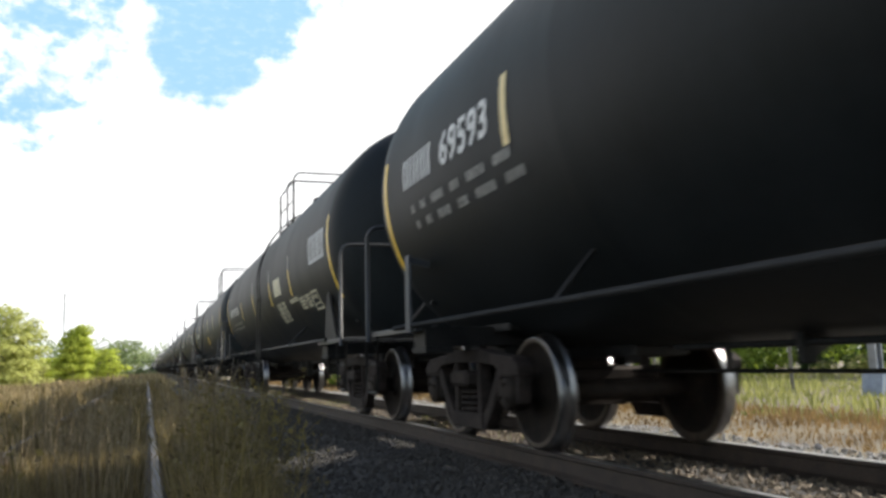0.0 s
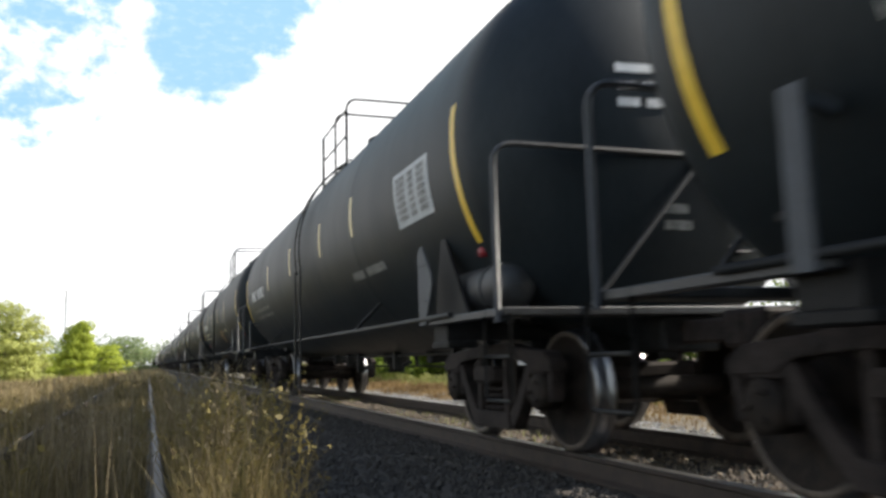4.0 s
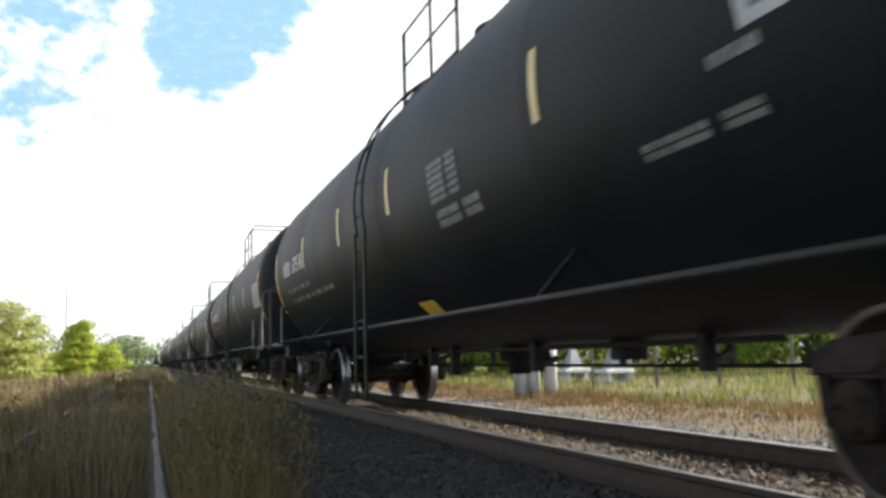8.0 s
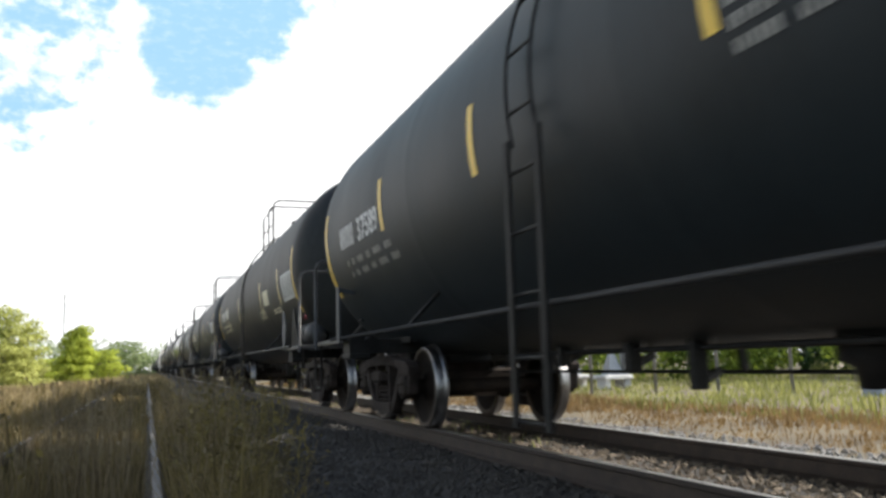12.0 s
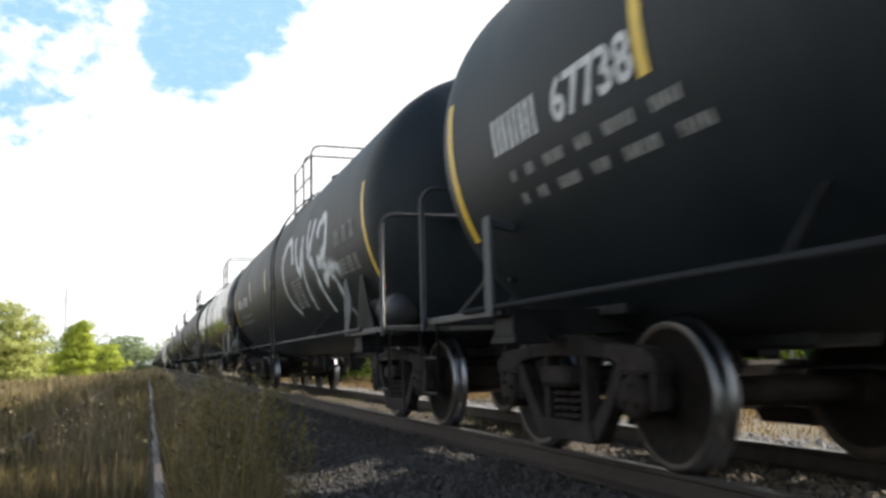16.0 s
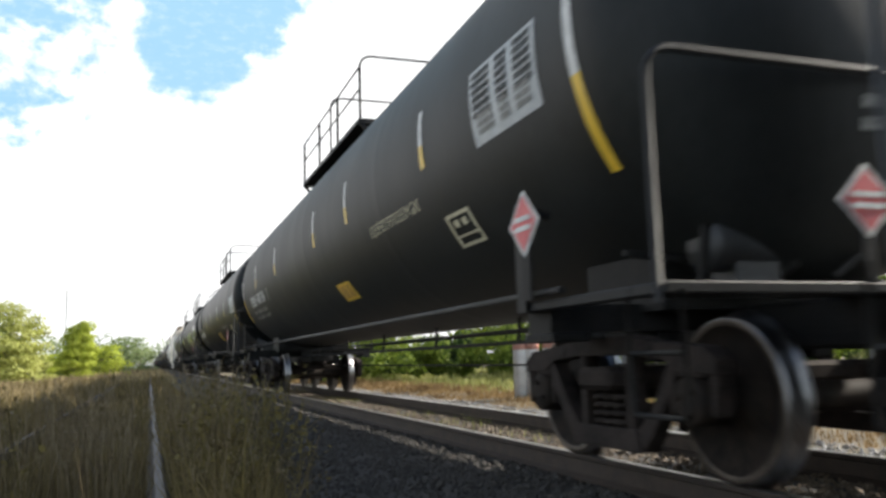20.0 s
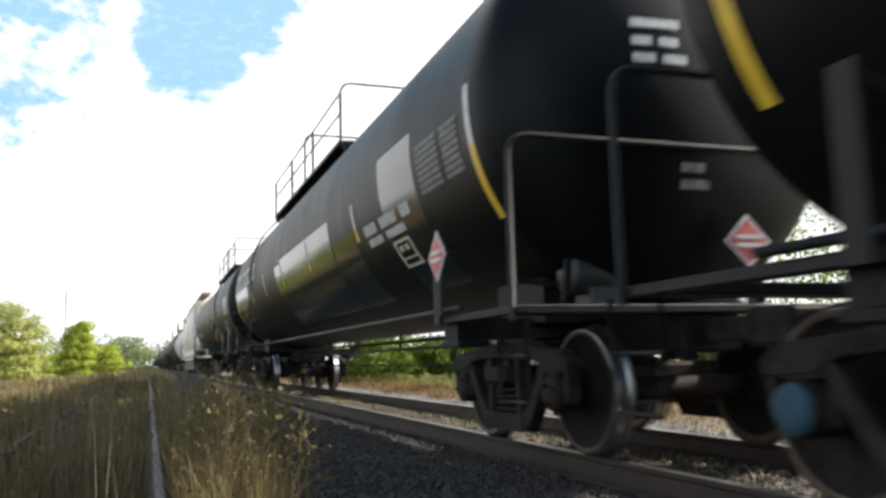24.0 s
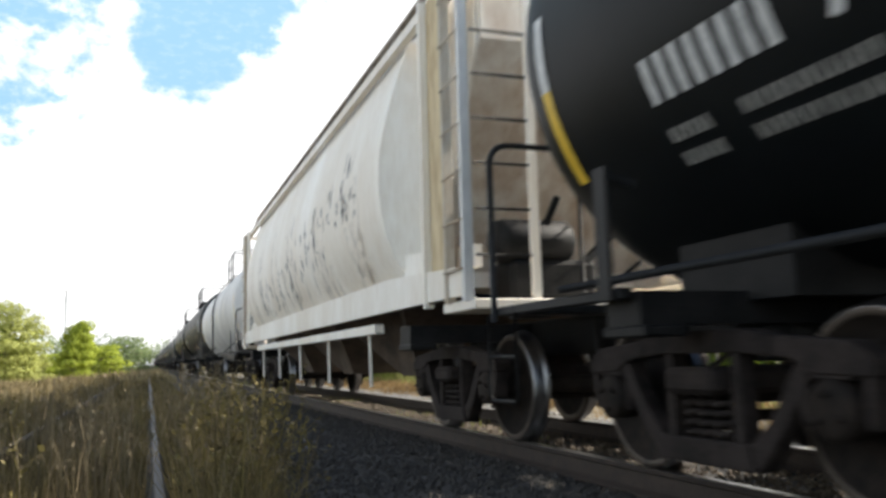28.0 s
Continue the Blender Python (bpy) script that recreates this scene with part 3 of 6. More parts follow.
def scrawl(car, R, zc, strokes, width, material, name="graffiti"):
    """Sprayed strokes on the tank's side; each stroke is a list of (y, angle)."""
    for stroke in strokes:
        bm = bmesh.new()
        fade = bm.verts.layers.float.new("fade")
        pts = []
        for i in range(len(stroke) - 1):
            p0, p1, p2, p3 = stroke[max(i - 1, 0)], stroke[i], stroke[i + 1], stroke[min(i + 2, len(stroke) - 1)]
            for k in range(6):
                t = k / 6
                pts.append([0.5 * (2 * b + (c - a) * t + (2 * a - 5 * b + 4 * c - d) * t * t + (3 * b - a - 3 * c + d) * t ** 3) for a, b, c, d in zip(p0, p1, p2, p3)])
        pts.append(list(stroke[-1]))
        flat = [Vector((p[0], radians(p[1]) * R)) for p in pts]
        core = 0.45 if width < 0.1 else 0.22
        rows = []
        for i, p in enumerate(flat):
            d = flat[min(i + 1, len(flat) - 1)] - flat[max(i - 1, 0)]
            d = d.normalized() if d.length else Vector((1, 0))
            s = Vector((-d.y, d.x)) * width * (0.75 + 0.15 * math.sin(i * 0.9))
            row = []
            for f, strength in ((1.0, 0.0), (core, 0.85), (-core, 0.85), (-1.0, 0.0)):
                q = p + s * f
                a = q.y / R
                v = bm.verts.new((-(R + 0.006) * math.cos(a), q.x, zc + (R + 0.006) * math.sin(a)))
                v[fade] = strength * (1.0 if width < 0.1 else 1.0 - 0.75 * max(0.0, i / len(flat) - 0.45))
                row.append(v)
            rows.append(row)
        for p, q in zip(rows, rows[1:]):
            for k in range(3):
                bm.faces.new((p[k], p[k + 1], q[k + 1], q[k])).smooth = True
        part(name, bm, material, car, "sprayed pale graffiti")


def placard(car, y, z, x=-1.66, e=-1):
    """A diamond hazard placard in a holder on its post."""
    bm = bmesh.new()
    for s, m, d in ((0.21, 1, 0.0), (0.175, 0, -0.006)):
        v = [bm.verts.new((x + d, y + a * s, z + b * s)) for a, b in ((0, 1), (1, 0), (0, -1), (-1, 0))]
        f = bm.faces.new(v)
        f.material_index = m
    for h in (-0.03, 0.03):
        box(bm, x - 0.012, x - 0.008, y - 0.11, y + 0.11, z + h - 0.015, z + h + 0.015, 0, 1)
    box(bm, x + 0.002, x + 0.02, y - 0.06, y + 0.06, 1.05, z - 0.1, 0, 2)
    bmesh.ops.recalc_face_normals(bm, faces=bm.faces)
    part("hazard_placard", bm, (M_RED, M_WHITE, M_FRAME), car, "red and white diamond placard")


def end_placard(car, x, z):
    """A diamond hazard placard on a post at the leading end platform."""
    y = -LB / 2 + 0.62
    bm = bmesh.new()
    for q, m, d in ((0.2, 1, 0.0), (0.165, 0, -0.006)):
        f = bm.faces.new([bm.verts.new((x + a * q, y + d, z + k * q)) for a, k in ((0, 1), (-1, 0), (0, -1), (1, 0))])
        f.material_index = m
    for k in (-0.03, 0.03):
        box(bm, x - 0.11, x + 0.11, y - 0.012, y - 0.008, z - 0.015 + k, z + 0.015 + k, 0, 1)
    box(bm, x - 0.04, x + 0.04, y + 0.005, y + 0.025, 1.03, z - 0.02, 0, 2)
    part("hazard_placard", bm, (M_RED, M_WHITE, M_FRAME), car, "red and white diamond placard")


def hand_brake(car, e, L):
    """Brake cylinder, levers and wheel on one end platform."""
    y = e * (L / 2 - 1.25)
    bm = bmesh.new()
    lathe(bm, [(0.0, -0.28), (0.15, -0.28), (0.16, -0.24), (0.16, 0.2), (0.19, 0.2), (0.19, 0.26), (0.0, 0.28)], "x", 16, (-0.6, y, 1.32))
    box(bm, -0.75, -0.45, y - 0.12, y + 0.12, 1.05, 1.22, 0.01)
    part("brake_cylinder", bm, M_RAILPIPE, car)
    bm = bmesh.new()
    beam(bm, (-1.2, y - e * 0.3, 1.3), (0.9, y - e * 0.25, 1.12), 0.04)
    beam(bm, (-0.9, y, 1.12), (-0.9, y + e * 0.1, 1.62), 0.04)
    beam(bm, (-0.2, y + e * 0.25, 1.12), (0.45, y + e * 0.2, 1.55), 0.03)
    part("brake_lever", bm, M_FRAME, car)
    if L > 19:
        return
    bm = bmesh.new()
    pts = [(0.28 * math.cos(k * math.tau / 20), 0, 0.28 * math.sin(k * math.tau / 20)) for k in range(21)]
    c = Vector((0.55, e * (L / 2 - 0.78), 1.75))
    pipe(bm, [c + Vector(p) for p in pts], 0.014, 6)
    for k in range(3):
        a = k * math.tau / 3
        beam(bm, c, c + Vector((0.28 * math.cos(a), 0, 0.28 * math.sin(a))), 0.02)
    beam(bm, c, c + Vector((0, -e * 0.35, -0.1)), 0.04)
    part("brake_wheel", bm, M_RAILPIPE, car)


def top_platform(car, R, zc, y0, y1, posts, hw=1.04, lift=1.24, rail_h=0.85, hoop=None):
    """A walkway on the tank with posts, rails, a crosswise hoop and the covered manway."""
    z = zc + lift
    for s in (-1, 1):
        bm = bmesh.new()
        box(bm, s * hw - 0.03, s * hw + 0.03, y0, y1, z - 0.06, z, 0)
        part("walkway_bar", bm, M_FRAME, car)
        bm = bmesh.new()
        box(bm, *sorted((s * (hw - 0.035), s * 0.5)), y0, y1, z - 0.02, z + 0.015)
        part("walkway_grating", bm, M_FRAME, car)
    for y in (y0, y1):
        bm = bmesh.new()
        box(bm, -hw + 0.035, hw - 0.035, y - 0.03, y + 0.03, z - 0.07, z - 0.024)
        part("walkway_bar", bm, M_FRAME, car)
        for s in (-1, 1):
            bm = bmesh.new()
            beam(bm, (s * hw, y, z - 0.05), (s * hw * 0.86, y, zc + math.sqrt(R * R - (hw * 0.86) ** 2) - 0.03), 0.05)
            part("walkway_bracket", bm, M_FRAME, car)
    for s in (-1, 1):
        for i in range(posts):
            y = y0 + (y1 - y0) * i / (posts - 1)
            bm = bmesh.new()
            pipe(bm, [(s * hw, y, z), (s * hw, y, z + rail_h)], 0.022, 6)
            part("rail_post", bm, M_FRAME, car)
        for h in (0.45, rail_h):
            bm = bmesh.new()
            pipe(bm, [(s * hw, y0, z + h), (s * hw, y1, z + h)], 0.014, 6)
            part("top_rail", bm, M_FRAME, car)
    t = z + rail_h + 0.17
    for y in ((y0 + (y1 - y0) * 0.45, y0) if hoop is None else hoop):
        bm = bmesh.new()
        pipe(bm, [(-hw, y, z)] + corner((-hw, y, t - 0.2), (-hw, y, t), (-hw + 0.2, y, t)) + corner((hw - 0.2, y, t), (hw, y, t), (hw, y, t - 0.2)) + [(hw, y, z)], 0.018, 6)
        part("hoop", bm, M_FRAME, car)
    c = (y0 + y1) / 2
    bm = bmesh.new()
    lathe(bm, [(0.42, zc + R - 0.08), (0.42, zc + R + 0.22), (0.47, zc + R + 0.24), (0.47, zc + R + 0.30), (0.2, zc + R + 0.36), (0.0, zc + R + 0.37)], "z", 24, (0, c if abs(c) < 1 else 0, 0))
    part("manway", bm, M_FRAME, car)


def under_gear(car, L, R, zc):
    """Side rails, braces, brake rods and fittings under the tank."""
    h = L / 2 - 1.6
    gas = L > 19
    zr = 1.09 if gas else 1.05
    for s in (-1, 1):
        bm = bmesh.new()
        pipe(bm, [(s * 1.59, -h, zr), (s * 1.59, h, zr)], 0.023, 8)
        part("side_rail", bm, M_SIDERAIL, car)
        for y in (() if gas else (-3.7, 3.65)):
            bm = bmesh.new()
            beam(bm, (s * 1.58, y, zr), (s * R * 0.77, y + 0.12, zc - R * 0.64), 0.03)
            part("brace", bm, M_FRAME, car)
    if gas:
        for x, z0, z1, r in ((-0.35, 0.98, 0.98, 0.014), (-0.3, 0.86, 0.86, 0.02), (0.35, 0.62, 0.62, 0.013)):
            bm = bmesh.new()
            pipe(bm, [(x, -h + 1.2, z0), (x, h - 1.2, z1)], r, 6)
            part("brake_rod", bm, M_FRAME, car)
        for k in range(-2, 3):
            bm = bmesh.new()
            beam(bm, (-0.3, k * h * 0.3, 0.86), (-0.28, k * h * 0.3, zc - R + 0.04), 0.03)
            part("rod_hanger", bm, M_FRAME, car)
        return
    bm = bmesh.new()
    lathe(bm, [(0.22, zc - R + 0.1), (0.22, zc - R - 0.12), (0.14, zc - R - 0.16), (0.12, zc - R - 0.28), (0.0, zc - R - 0.28)], "z", 18)
    part("bottom_outlet", bm, M_FRAME, car)
    for x, z, d, r in ((-0.3, 0.78, 2.6, 0.022), (0.35, 0.60, 1.0, 0.016)):
        bm = bmesh.new()
        pipe(bm, [(x, -h + d, z), (x, h - d, z)], r, 6)
        part("brake_rod", bm, M_FRAME, car)
    for k in range(-3, 4):
        bm = bmesh.new()
        beam(bm, (0.35, k * h * 0.22, 0.60), (0.3, k * h * 0.22, 0.95), 0.05)
        part("rod_hanger", bm, M_FRAME, car)
    bm = bmesh.new()
    box(bm, -0.24, 0.02, -2.45, -2.25, 0.66, 0.86, 0.02)
    part("brake_valve", bm, M_FRAME, car)
    for y, w, z in ((2.0, 0.10, 0.62), (1.2, 0.08, 0.50), (-1.05, 0.1, 0.56), (3.1, 0.07, 0.66), (-3.6, 0.08, 0.58)):
        bm = bmesh.new()
        box(bm, -0.36, -0.24, y - w / 2, y + w / 2, z, 0.86, 0.012)
        beam(bm, (-0.3, y, z + 0.04), (-0.05, y + 0.1, z + 0.12), 0.05)
        part("rod_hanger", bm, M_FRAME, car)


def stripe(car, R, zc, y, a0, a1, w=0.10, material=None):
    bm = bmesh.new()
    shell_patch(bm, R, zc, y - w / 2, y + w / 2, a0, a1, 0.005)
    part("reflective_stripe", bm, material or M_YELLOW, car)


def letters(car, R, zc, y_from, y_to, a0, a1, count, material=None, name="number_mark", lean=0.0):
    """A row of large painted marks, each a pair of plain upright bars, or a hollow block where they lean."""
    step = (y_to - y_from) / count
    h, w = (a1 - a0) * 0.17, step * (0.2 if lean else 0.27)
    for k in range(count):
        y = y_from + step * k
        bm = bmesh.new()
        shell_patch(bm, R, zc, y + w, y, a0, a1, 0.005, lean)
        shell_patch(bm, R, zc, y + step * 0.78, y + step * 0.78 - w, a0, a1, 0.005, lean)
        for lo, hi in ((a0, a0 + h), (a1 - h, a1)) if lean else ():
            f = (lo - a0) / (a1 - a0)
            shell_patch(bm, R, zc, y + step * 0.78 - w + lean * f, y + w + lean * f, lo, hi, 0.005, lean * h / (a1 - a0))
        part(name, bm, material or M_WHITE, car)


def words_on(car, R, zc, text, y_from, y_to, a_mid, height, material, name="lettering", label="cream stencilled words", bold=0.0):
    """Readable words, bent round the tank's side; they run towards the leading end."""
    cu = bpy.data.curves.new("words", "FONT")
    cu.body, cu.size, cu.resolution_u, cu.offset = text, 1.0, 2, bold
    tmp = bpy.data.objects.new("words", cu)
    scene.collection.objects.link(tmp)
    me = tmp.to_mesh()
    bm = bmesh.new()
    bm.from_mesh(me)
    tmp.to_mesh_clear()
    bpy.data.objects.remove(tmp)
    bpy.data.curves.remove(cu)
    xs = [v.co.x for v in bm.verts]
    lo, hi = min(xs), max(xs)
    for v in bm.verts:
        y = y_from + (y_to - y_from) * (v.co.x - lo) / (hi - lo)
        a = radians(a_mid) + (v.co.y - 0.35) * height / 0.7 / R
        v.co = (-(R + 0.005) * math.cos(a), y, zc + (R + 0.005) * math.sin(a))
    part(name, bm, material, car, label)


def mark(car, R, zc, y_from, y_to, a0, a1, rows=1, words=(1.0,), material=None, name="stencil", gap=0.25):
    """Lines of unreadable stencilling: one bar a word."""
    bm = bmesh.new()
    total = sum(words) + 0.12 * (len(words) - 1) * sum(words)
    for r in range(rows):
        hi = a1 - (a1 - a0) * r / rows
        lo = hi - (a1 - a0) / rows * (1 - gap if rows > 1 else 1)
        y = y_from
        tall = radians(hi - lo) * R
        for w in words:
            d = (y_to - y_from) * w / total
            count = max(1, min(14, round(abs(d) / (0.72 * tall))))
            for k in range(count):
                shell_patch(bm, R, zc, y + d * (k + 0.74) / count, y + d * k / count, lo, hi, 0.007)
            y += d * (1 + 0.12 * sum(words) / w)
    tagged(part(name, bm, material or M_WHITE, car), kind="stuff")


def head_marks(car, R, zc, half, e=-1):
    """Small stencilled rows on a tank head."""
    for z, words in ((0.44, (0.40,)), (0.30, (0.16, 0.16)), (0.17, (0.18, 0.2)), (-0.62, (0.2,)), (-0.74, (0.24,))):
        bm = bmesh.new()
        x = -0.56 if z > 0 else -0.2
        for w in words:
            rows = []
            for k in range(3):
                xx = x + w * k / 2
                rows.append([bm.verts.new((xx, e * (half + 0.44 * R * (1 - (math.hypot(xx, zz) / R) ** HEAD) ** (1 / HEAD) + 0.006), zc + zz)) for zz in (z - 0.035, z + 0.035)])
            for p, q in zip(rows, rows[1:]):
                bm.faces.new((p[0], q[0], q[1], p[1]))
            x += w + 0.06
        bmesh.ops.recalc_face_normals(bm, faces=bm.faces)
        tagged(part("head_stencil", bm, M_WHITE if z > 0 else M_DIM, car), kind="stuff")


def bogies(car, L):
    for e in (-1, 1):
        y = e * (L / 2 - 1.2 - HALF_AXLE)
        bm = bmesh.new()
        prism(bm, [(y - 0.16, 0.86), (y + 0.16, 0.86), (y + 0.16, 1.03), (y - 0.16, 1.03)], -1.5, 1.5)
        part("body_bolster", bm, M_FRAME, car)
        for s in (-1, 1):
            bm = bmesh.new()
            box(bm, s * 1.38 - 0.13, s * 1.38 + 0.13, y - 0.2, y + 0.2, 0.80, 0.858, 0.01)
            part("jack_pad", bm, M_FRAME, car)
            bm = bmesh.new()
            box(bm, s * 0.62 - 0.1, s * 0.62 + 0.1, y - 0.12, y + 0.12, 0.66, 0.858, 0.01)
            part("side_bearing", bm, M_FRAME, car)
    return [bogie(car, e * (L / 2 - 1.2 - HALF_AXLE)) for e in (-1, 1)]



LA, LB, LH = 17.04, 20.2, 16.6
RA, ZA = 1.60, 2.40
RB, ZB = 1.575, 2.66


def rows_of(car, R, zc, y0, y1, a0, a1, rows, material, words=(1.0,)):
    mark(car, R, zc, y0, y1, a0, a1, rows, words, material)


def tank_car(material, label, stripes, at_ladder, low=-9.5, high=7.5, number=(6.2, 4.25, -11.5, -4), rows=(-20, -25.5), panel=None, ink=None, tint=None, digits="", bright=False):
    """A short general-service tank car with its own stripes and stencils."""
    car = tagged(new("tank_car"), label, "tank car", group="train cars")
    half = LA / 2 - 1.37
    tank_shell(car, RA, ZA, half, material)
    for e in (-1, 1):
        end_gear(car, e, LA)
    hand_brake(car, 1, LA)
    hand_brake(car, -1, LA)
    head_marks(car, RA, ZA, half)
    under_gear(car, LA, RA, ZA)
    ladder(car, RA, ZA, at_ladder)
    top_platform(car, RA, ZA, -1.1, 0.65, 2)
    for y in stripes:
        stripe(car, RA, ZA, y, low, high, 0.10, M_YELLOW if bright else M_STRIPE)
    for y in (-half + 0.05, half - 0.05):
        stripe(car, RA, ZA, y, -30, 10)
    ink = ink or M_WHITE
    if number:
        y0, y1, a0, a1 = number
        gap = y0 + (y1 - y0) * 0.40
        letters(car, RA, ZA, y0, gap, a0, a1, 4, ink)
        if digits:
            words_on(car, RA, ZA, digits, gap + (y1 - y0) * 0.1, y1, (a0 + a1) / 2, radians(a1 - a0) * RA, ink, "number_mark", "white stencilled number", 0.022)
        else:
            letters(car, RA, ZA, gap + (y1 - y0) * 0.1, y1, a0, a1, 5, ink)
        rows_of(car, RA, ZA, y0 - 0.15, y1 - 0.3, rows[0] - 1.3, rows[0] + 1.3, 1, tint or M_DIM, (0.14, 0.2, 0.42, 0.28, 0.5, 0.42))
        rows_of(car, RA, ZA, y0 - 0.2, y1 - 0.45, rows[1] - 1.3, rows[1] + 1.3, 1, tint or M_DIM, (0.13, 0.2, 0.4, 0.28, 0.5, 0.42))
    if panel:
        bm = bmesh.new()
        shell_patch(bm, RA, ZA, panel[1], panel[0], panel[2], panel[3], 0.003)
        part("notice_panel", bm, M_PALE, car, "pale grey notice panel")
        rows_of(car, RA, ZA, panel[0] - 0.08, panel[1] + 0.08, panel[2] + 1.5, panel[3] - 1.5, 7, M_DIM, (0.5, 0.3, 0.4))
    discs = [(-half + 0.12, 1.54)] * (digits in ("", "59666", "37589", "67738", "67503")) + [(half - 0.55, 1.48)] * (digits in ("59666", "60873", "67503"))
    for y, z in discs:
        x = math.sqrt(RA * RA - (z - ZA) ** 2)
        bm = bmesh.new()
        lathe(bm, [(0.0, -x - 0.02), (0.045, -x - 0.018), (0.045, -x + 0.06)], "x", 12, (0, y, z))
        bmesh.ops.recalc_face_normals(bm, faces=bm.faces)
        part("marker_disc", bm, M_LAMPRED, car, "small red disc")
    y = -half + 0.6
    if digits not in ("67518", "59653"):
        bm = bmesh.new()
        prism(bm, [(y + 0.38, 1.0), (y + 0.40, 1.62), (y + 0.33, 1.68), (y + 0.28, 1.67), (y + 0.04, 1.40), (y + 0.03, 1.33), (y + 0.22, 1.0)], -1.60, -1.585)
        for z in (1.2, 1.5):
            box(bm, -1.609, -1.601, y + 0.2, y + 0.34, z, z + 0.012)
        bmesh.ops.recalc_face_normals(bm, faces=bm.faces)
        part("placard_holder", bm, M_HOLDER, car, "empty blue-grey placard holder")
    bm = bmesh.new()
    prism(bm, [(y - 0.40, 1.05), (y + 0.36, 1.05), (y + 0.33, 1.3), (y + 0.2, 1.72), (y + 0.1, 1.72), (y - 0.05, 1.5)], -1.45, -1.42)
    part("gusset", bm, M_FRAME, car)
    if digits in ("", "67738", "67503", "69804"):
        bm = bmesh.new()
        lathe(bm, [(0.0, y - 0.84), (0.1, y - 0.83), (0.17, y - 0.78), (0.195, y - 0.7), (0.195, y + 0.38), (0.17, y + 0.46), (0.1, y + 0.51), (0.0, y + 0.52)], "y", 20, (-1.2, 0, 1.25))
        for d in (-0.5, 0.2):
            lathe(bm, [(0.205, y + d - 0.025), (0.205, y + d + 0.025)], "y", 20, (-1.2, 0, 1.25))
            box(bm, -1.28, -1.12, y + d - 0.03, y + d + 0.03, 0.98, 1.1)
        bmesh.ops.recalc_face_normals(bm, faces=bm.faces)
        part("air_tank", bm, M_RAILPIPE, car, "dark grey rounded air tank")
    bogies(car, LA)
    return car


def gas_car(material, label, stripes, at_ladder=None, low=-15, high=0, number=(7.65, 5.35, -27.4, -19.6), rows=(-33, -38), panel=(-7.25, -8.25, -17, 1), ink=None, walkway=(-1.5, 3.0), yellow=None, digits=""):
    """A long pressure tank car for liquefied gas."""
    car = tagged(new("gas_tank_car"), label, "tank car", group="train cars")
    half = LB / 2 - 1.37
    tank_shell(car, RB, ZB, half, material)
    for e in (-1, 1):
        end_gear(car, e, LB)
    hand_brake(car, -1, LB)
    head_marks(car, RB, ZB, half)
    under_gear(car, LB, RB, ZB)
    if at_ladder is not None:
        ladder(car, RB, ZB, at_ladder)
    top_platform(car, RB, ZB, walkway[0], walkway[1], 4, 1.0, 1.5, 0.78)
    for y in stripes:
        stripe(car, RB, ZB, y, low, (low + high) / 2 - 2, 0.10, M_YELLOW)
        stripe(car, RB, ZB, y, (low + high) / 2 - 2, high, 0.10, M_WHITE)
    for y in (-half + 0.05, half - 0.05):
        stripe(car, RB, ZB, y, -35, -13)
        stripe(car, RB, ZB, y, -13, 4, 0.10, M_WHITE)
    y0, y1, a0, a1 = number
    gap = y0 + (y1 - y0) * 0.40
    letters(car, RB, ZB, y0, gap, a0, a1, 4, ink)
    if digits:
        words_on(car, RB, ZB, digits, gap + (y1 - y0) * 0.08, y1, (a0 + a1) / 2, radians(a1 - a0) * RB, ink or M_WHITE, "number_mark", "white stencilled number", 0.022)
    else:
        letters(car, RB, ZB, gap + (y1 - y0) * 0.08, y1, a0, a1, 6, ink)
    rows_of(car, RB, ZB, y0, y1 + 0.2, rows[0] - 1.4, rows[0] + 1.4, 1, M_DIM, (0.25, 0.6, 0.5))
    rows_of(car, RB, ZB, y0, y1 + 0.2, rows[1] - 1.4, rows[1] + 1.4, 1, M_DIM, (0.25, 0.6, 0.5))
    if panel:
        bm = bmesh.new()
        shell_patch(bm, RB, ZB, panel[1], panel[0], panel[2], panel[3], 0.003)
        part("notice_panel", bm, M_PALE, car, "pale grey notice panel")
        rows_of(car, RB, ZB, panel[0] - 0.1, panel[1] + 0.1, panel[2] + 2, panel[2] + 8, 3, M_DIM, (0.5, 0.3, 0.4))
    if yellow:
        bm = bmesh.new()
        shell_patch(bm, RB, ZB, yellow[1], yellow[0], yellow[2], yellow[3], 0.003)
        part("warning_label", bm, M_YELLOW, car, "yellow warning label")
        rows_of(car, RB, ZB, yellow[0] - 0.06, yellow[1] + 0.06, yellow[2] + 1.5, yellow[3] - 1.5, 5, M_ORANGE, (0.5, 0.3))
    placard(car, -half + 0.55, 1.52)
    box_mark(car, RB, ZB, -6.05, -6.6, -39, -27.5)
    bogies(car, LB)
    return car


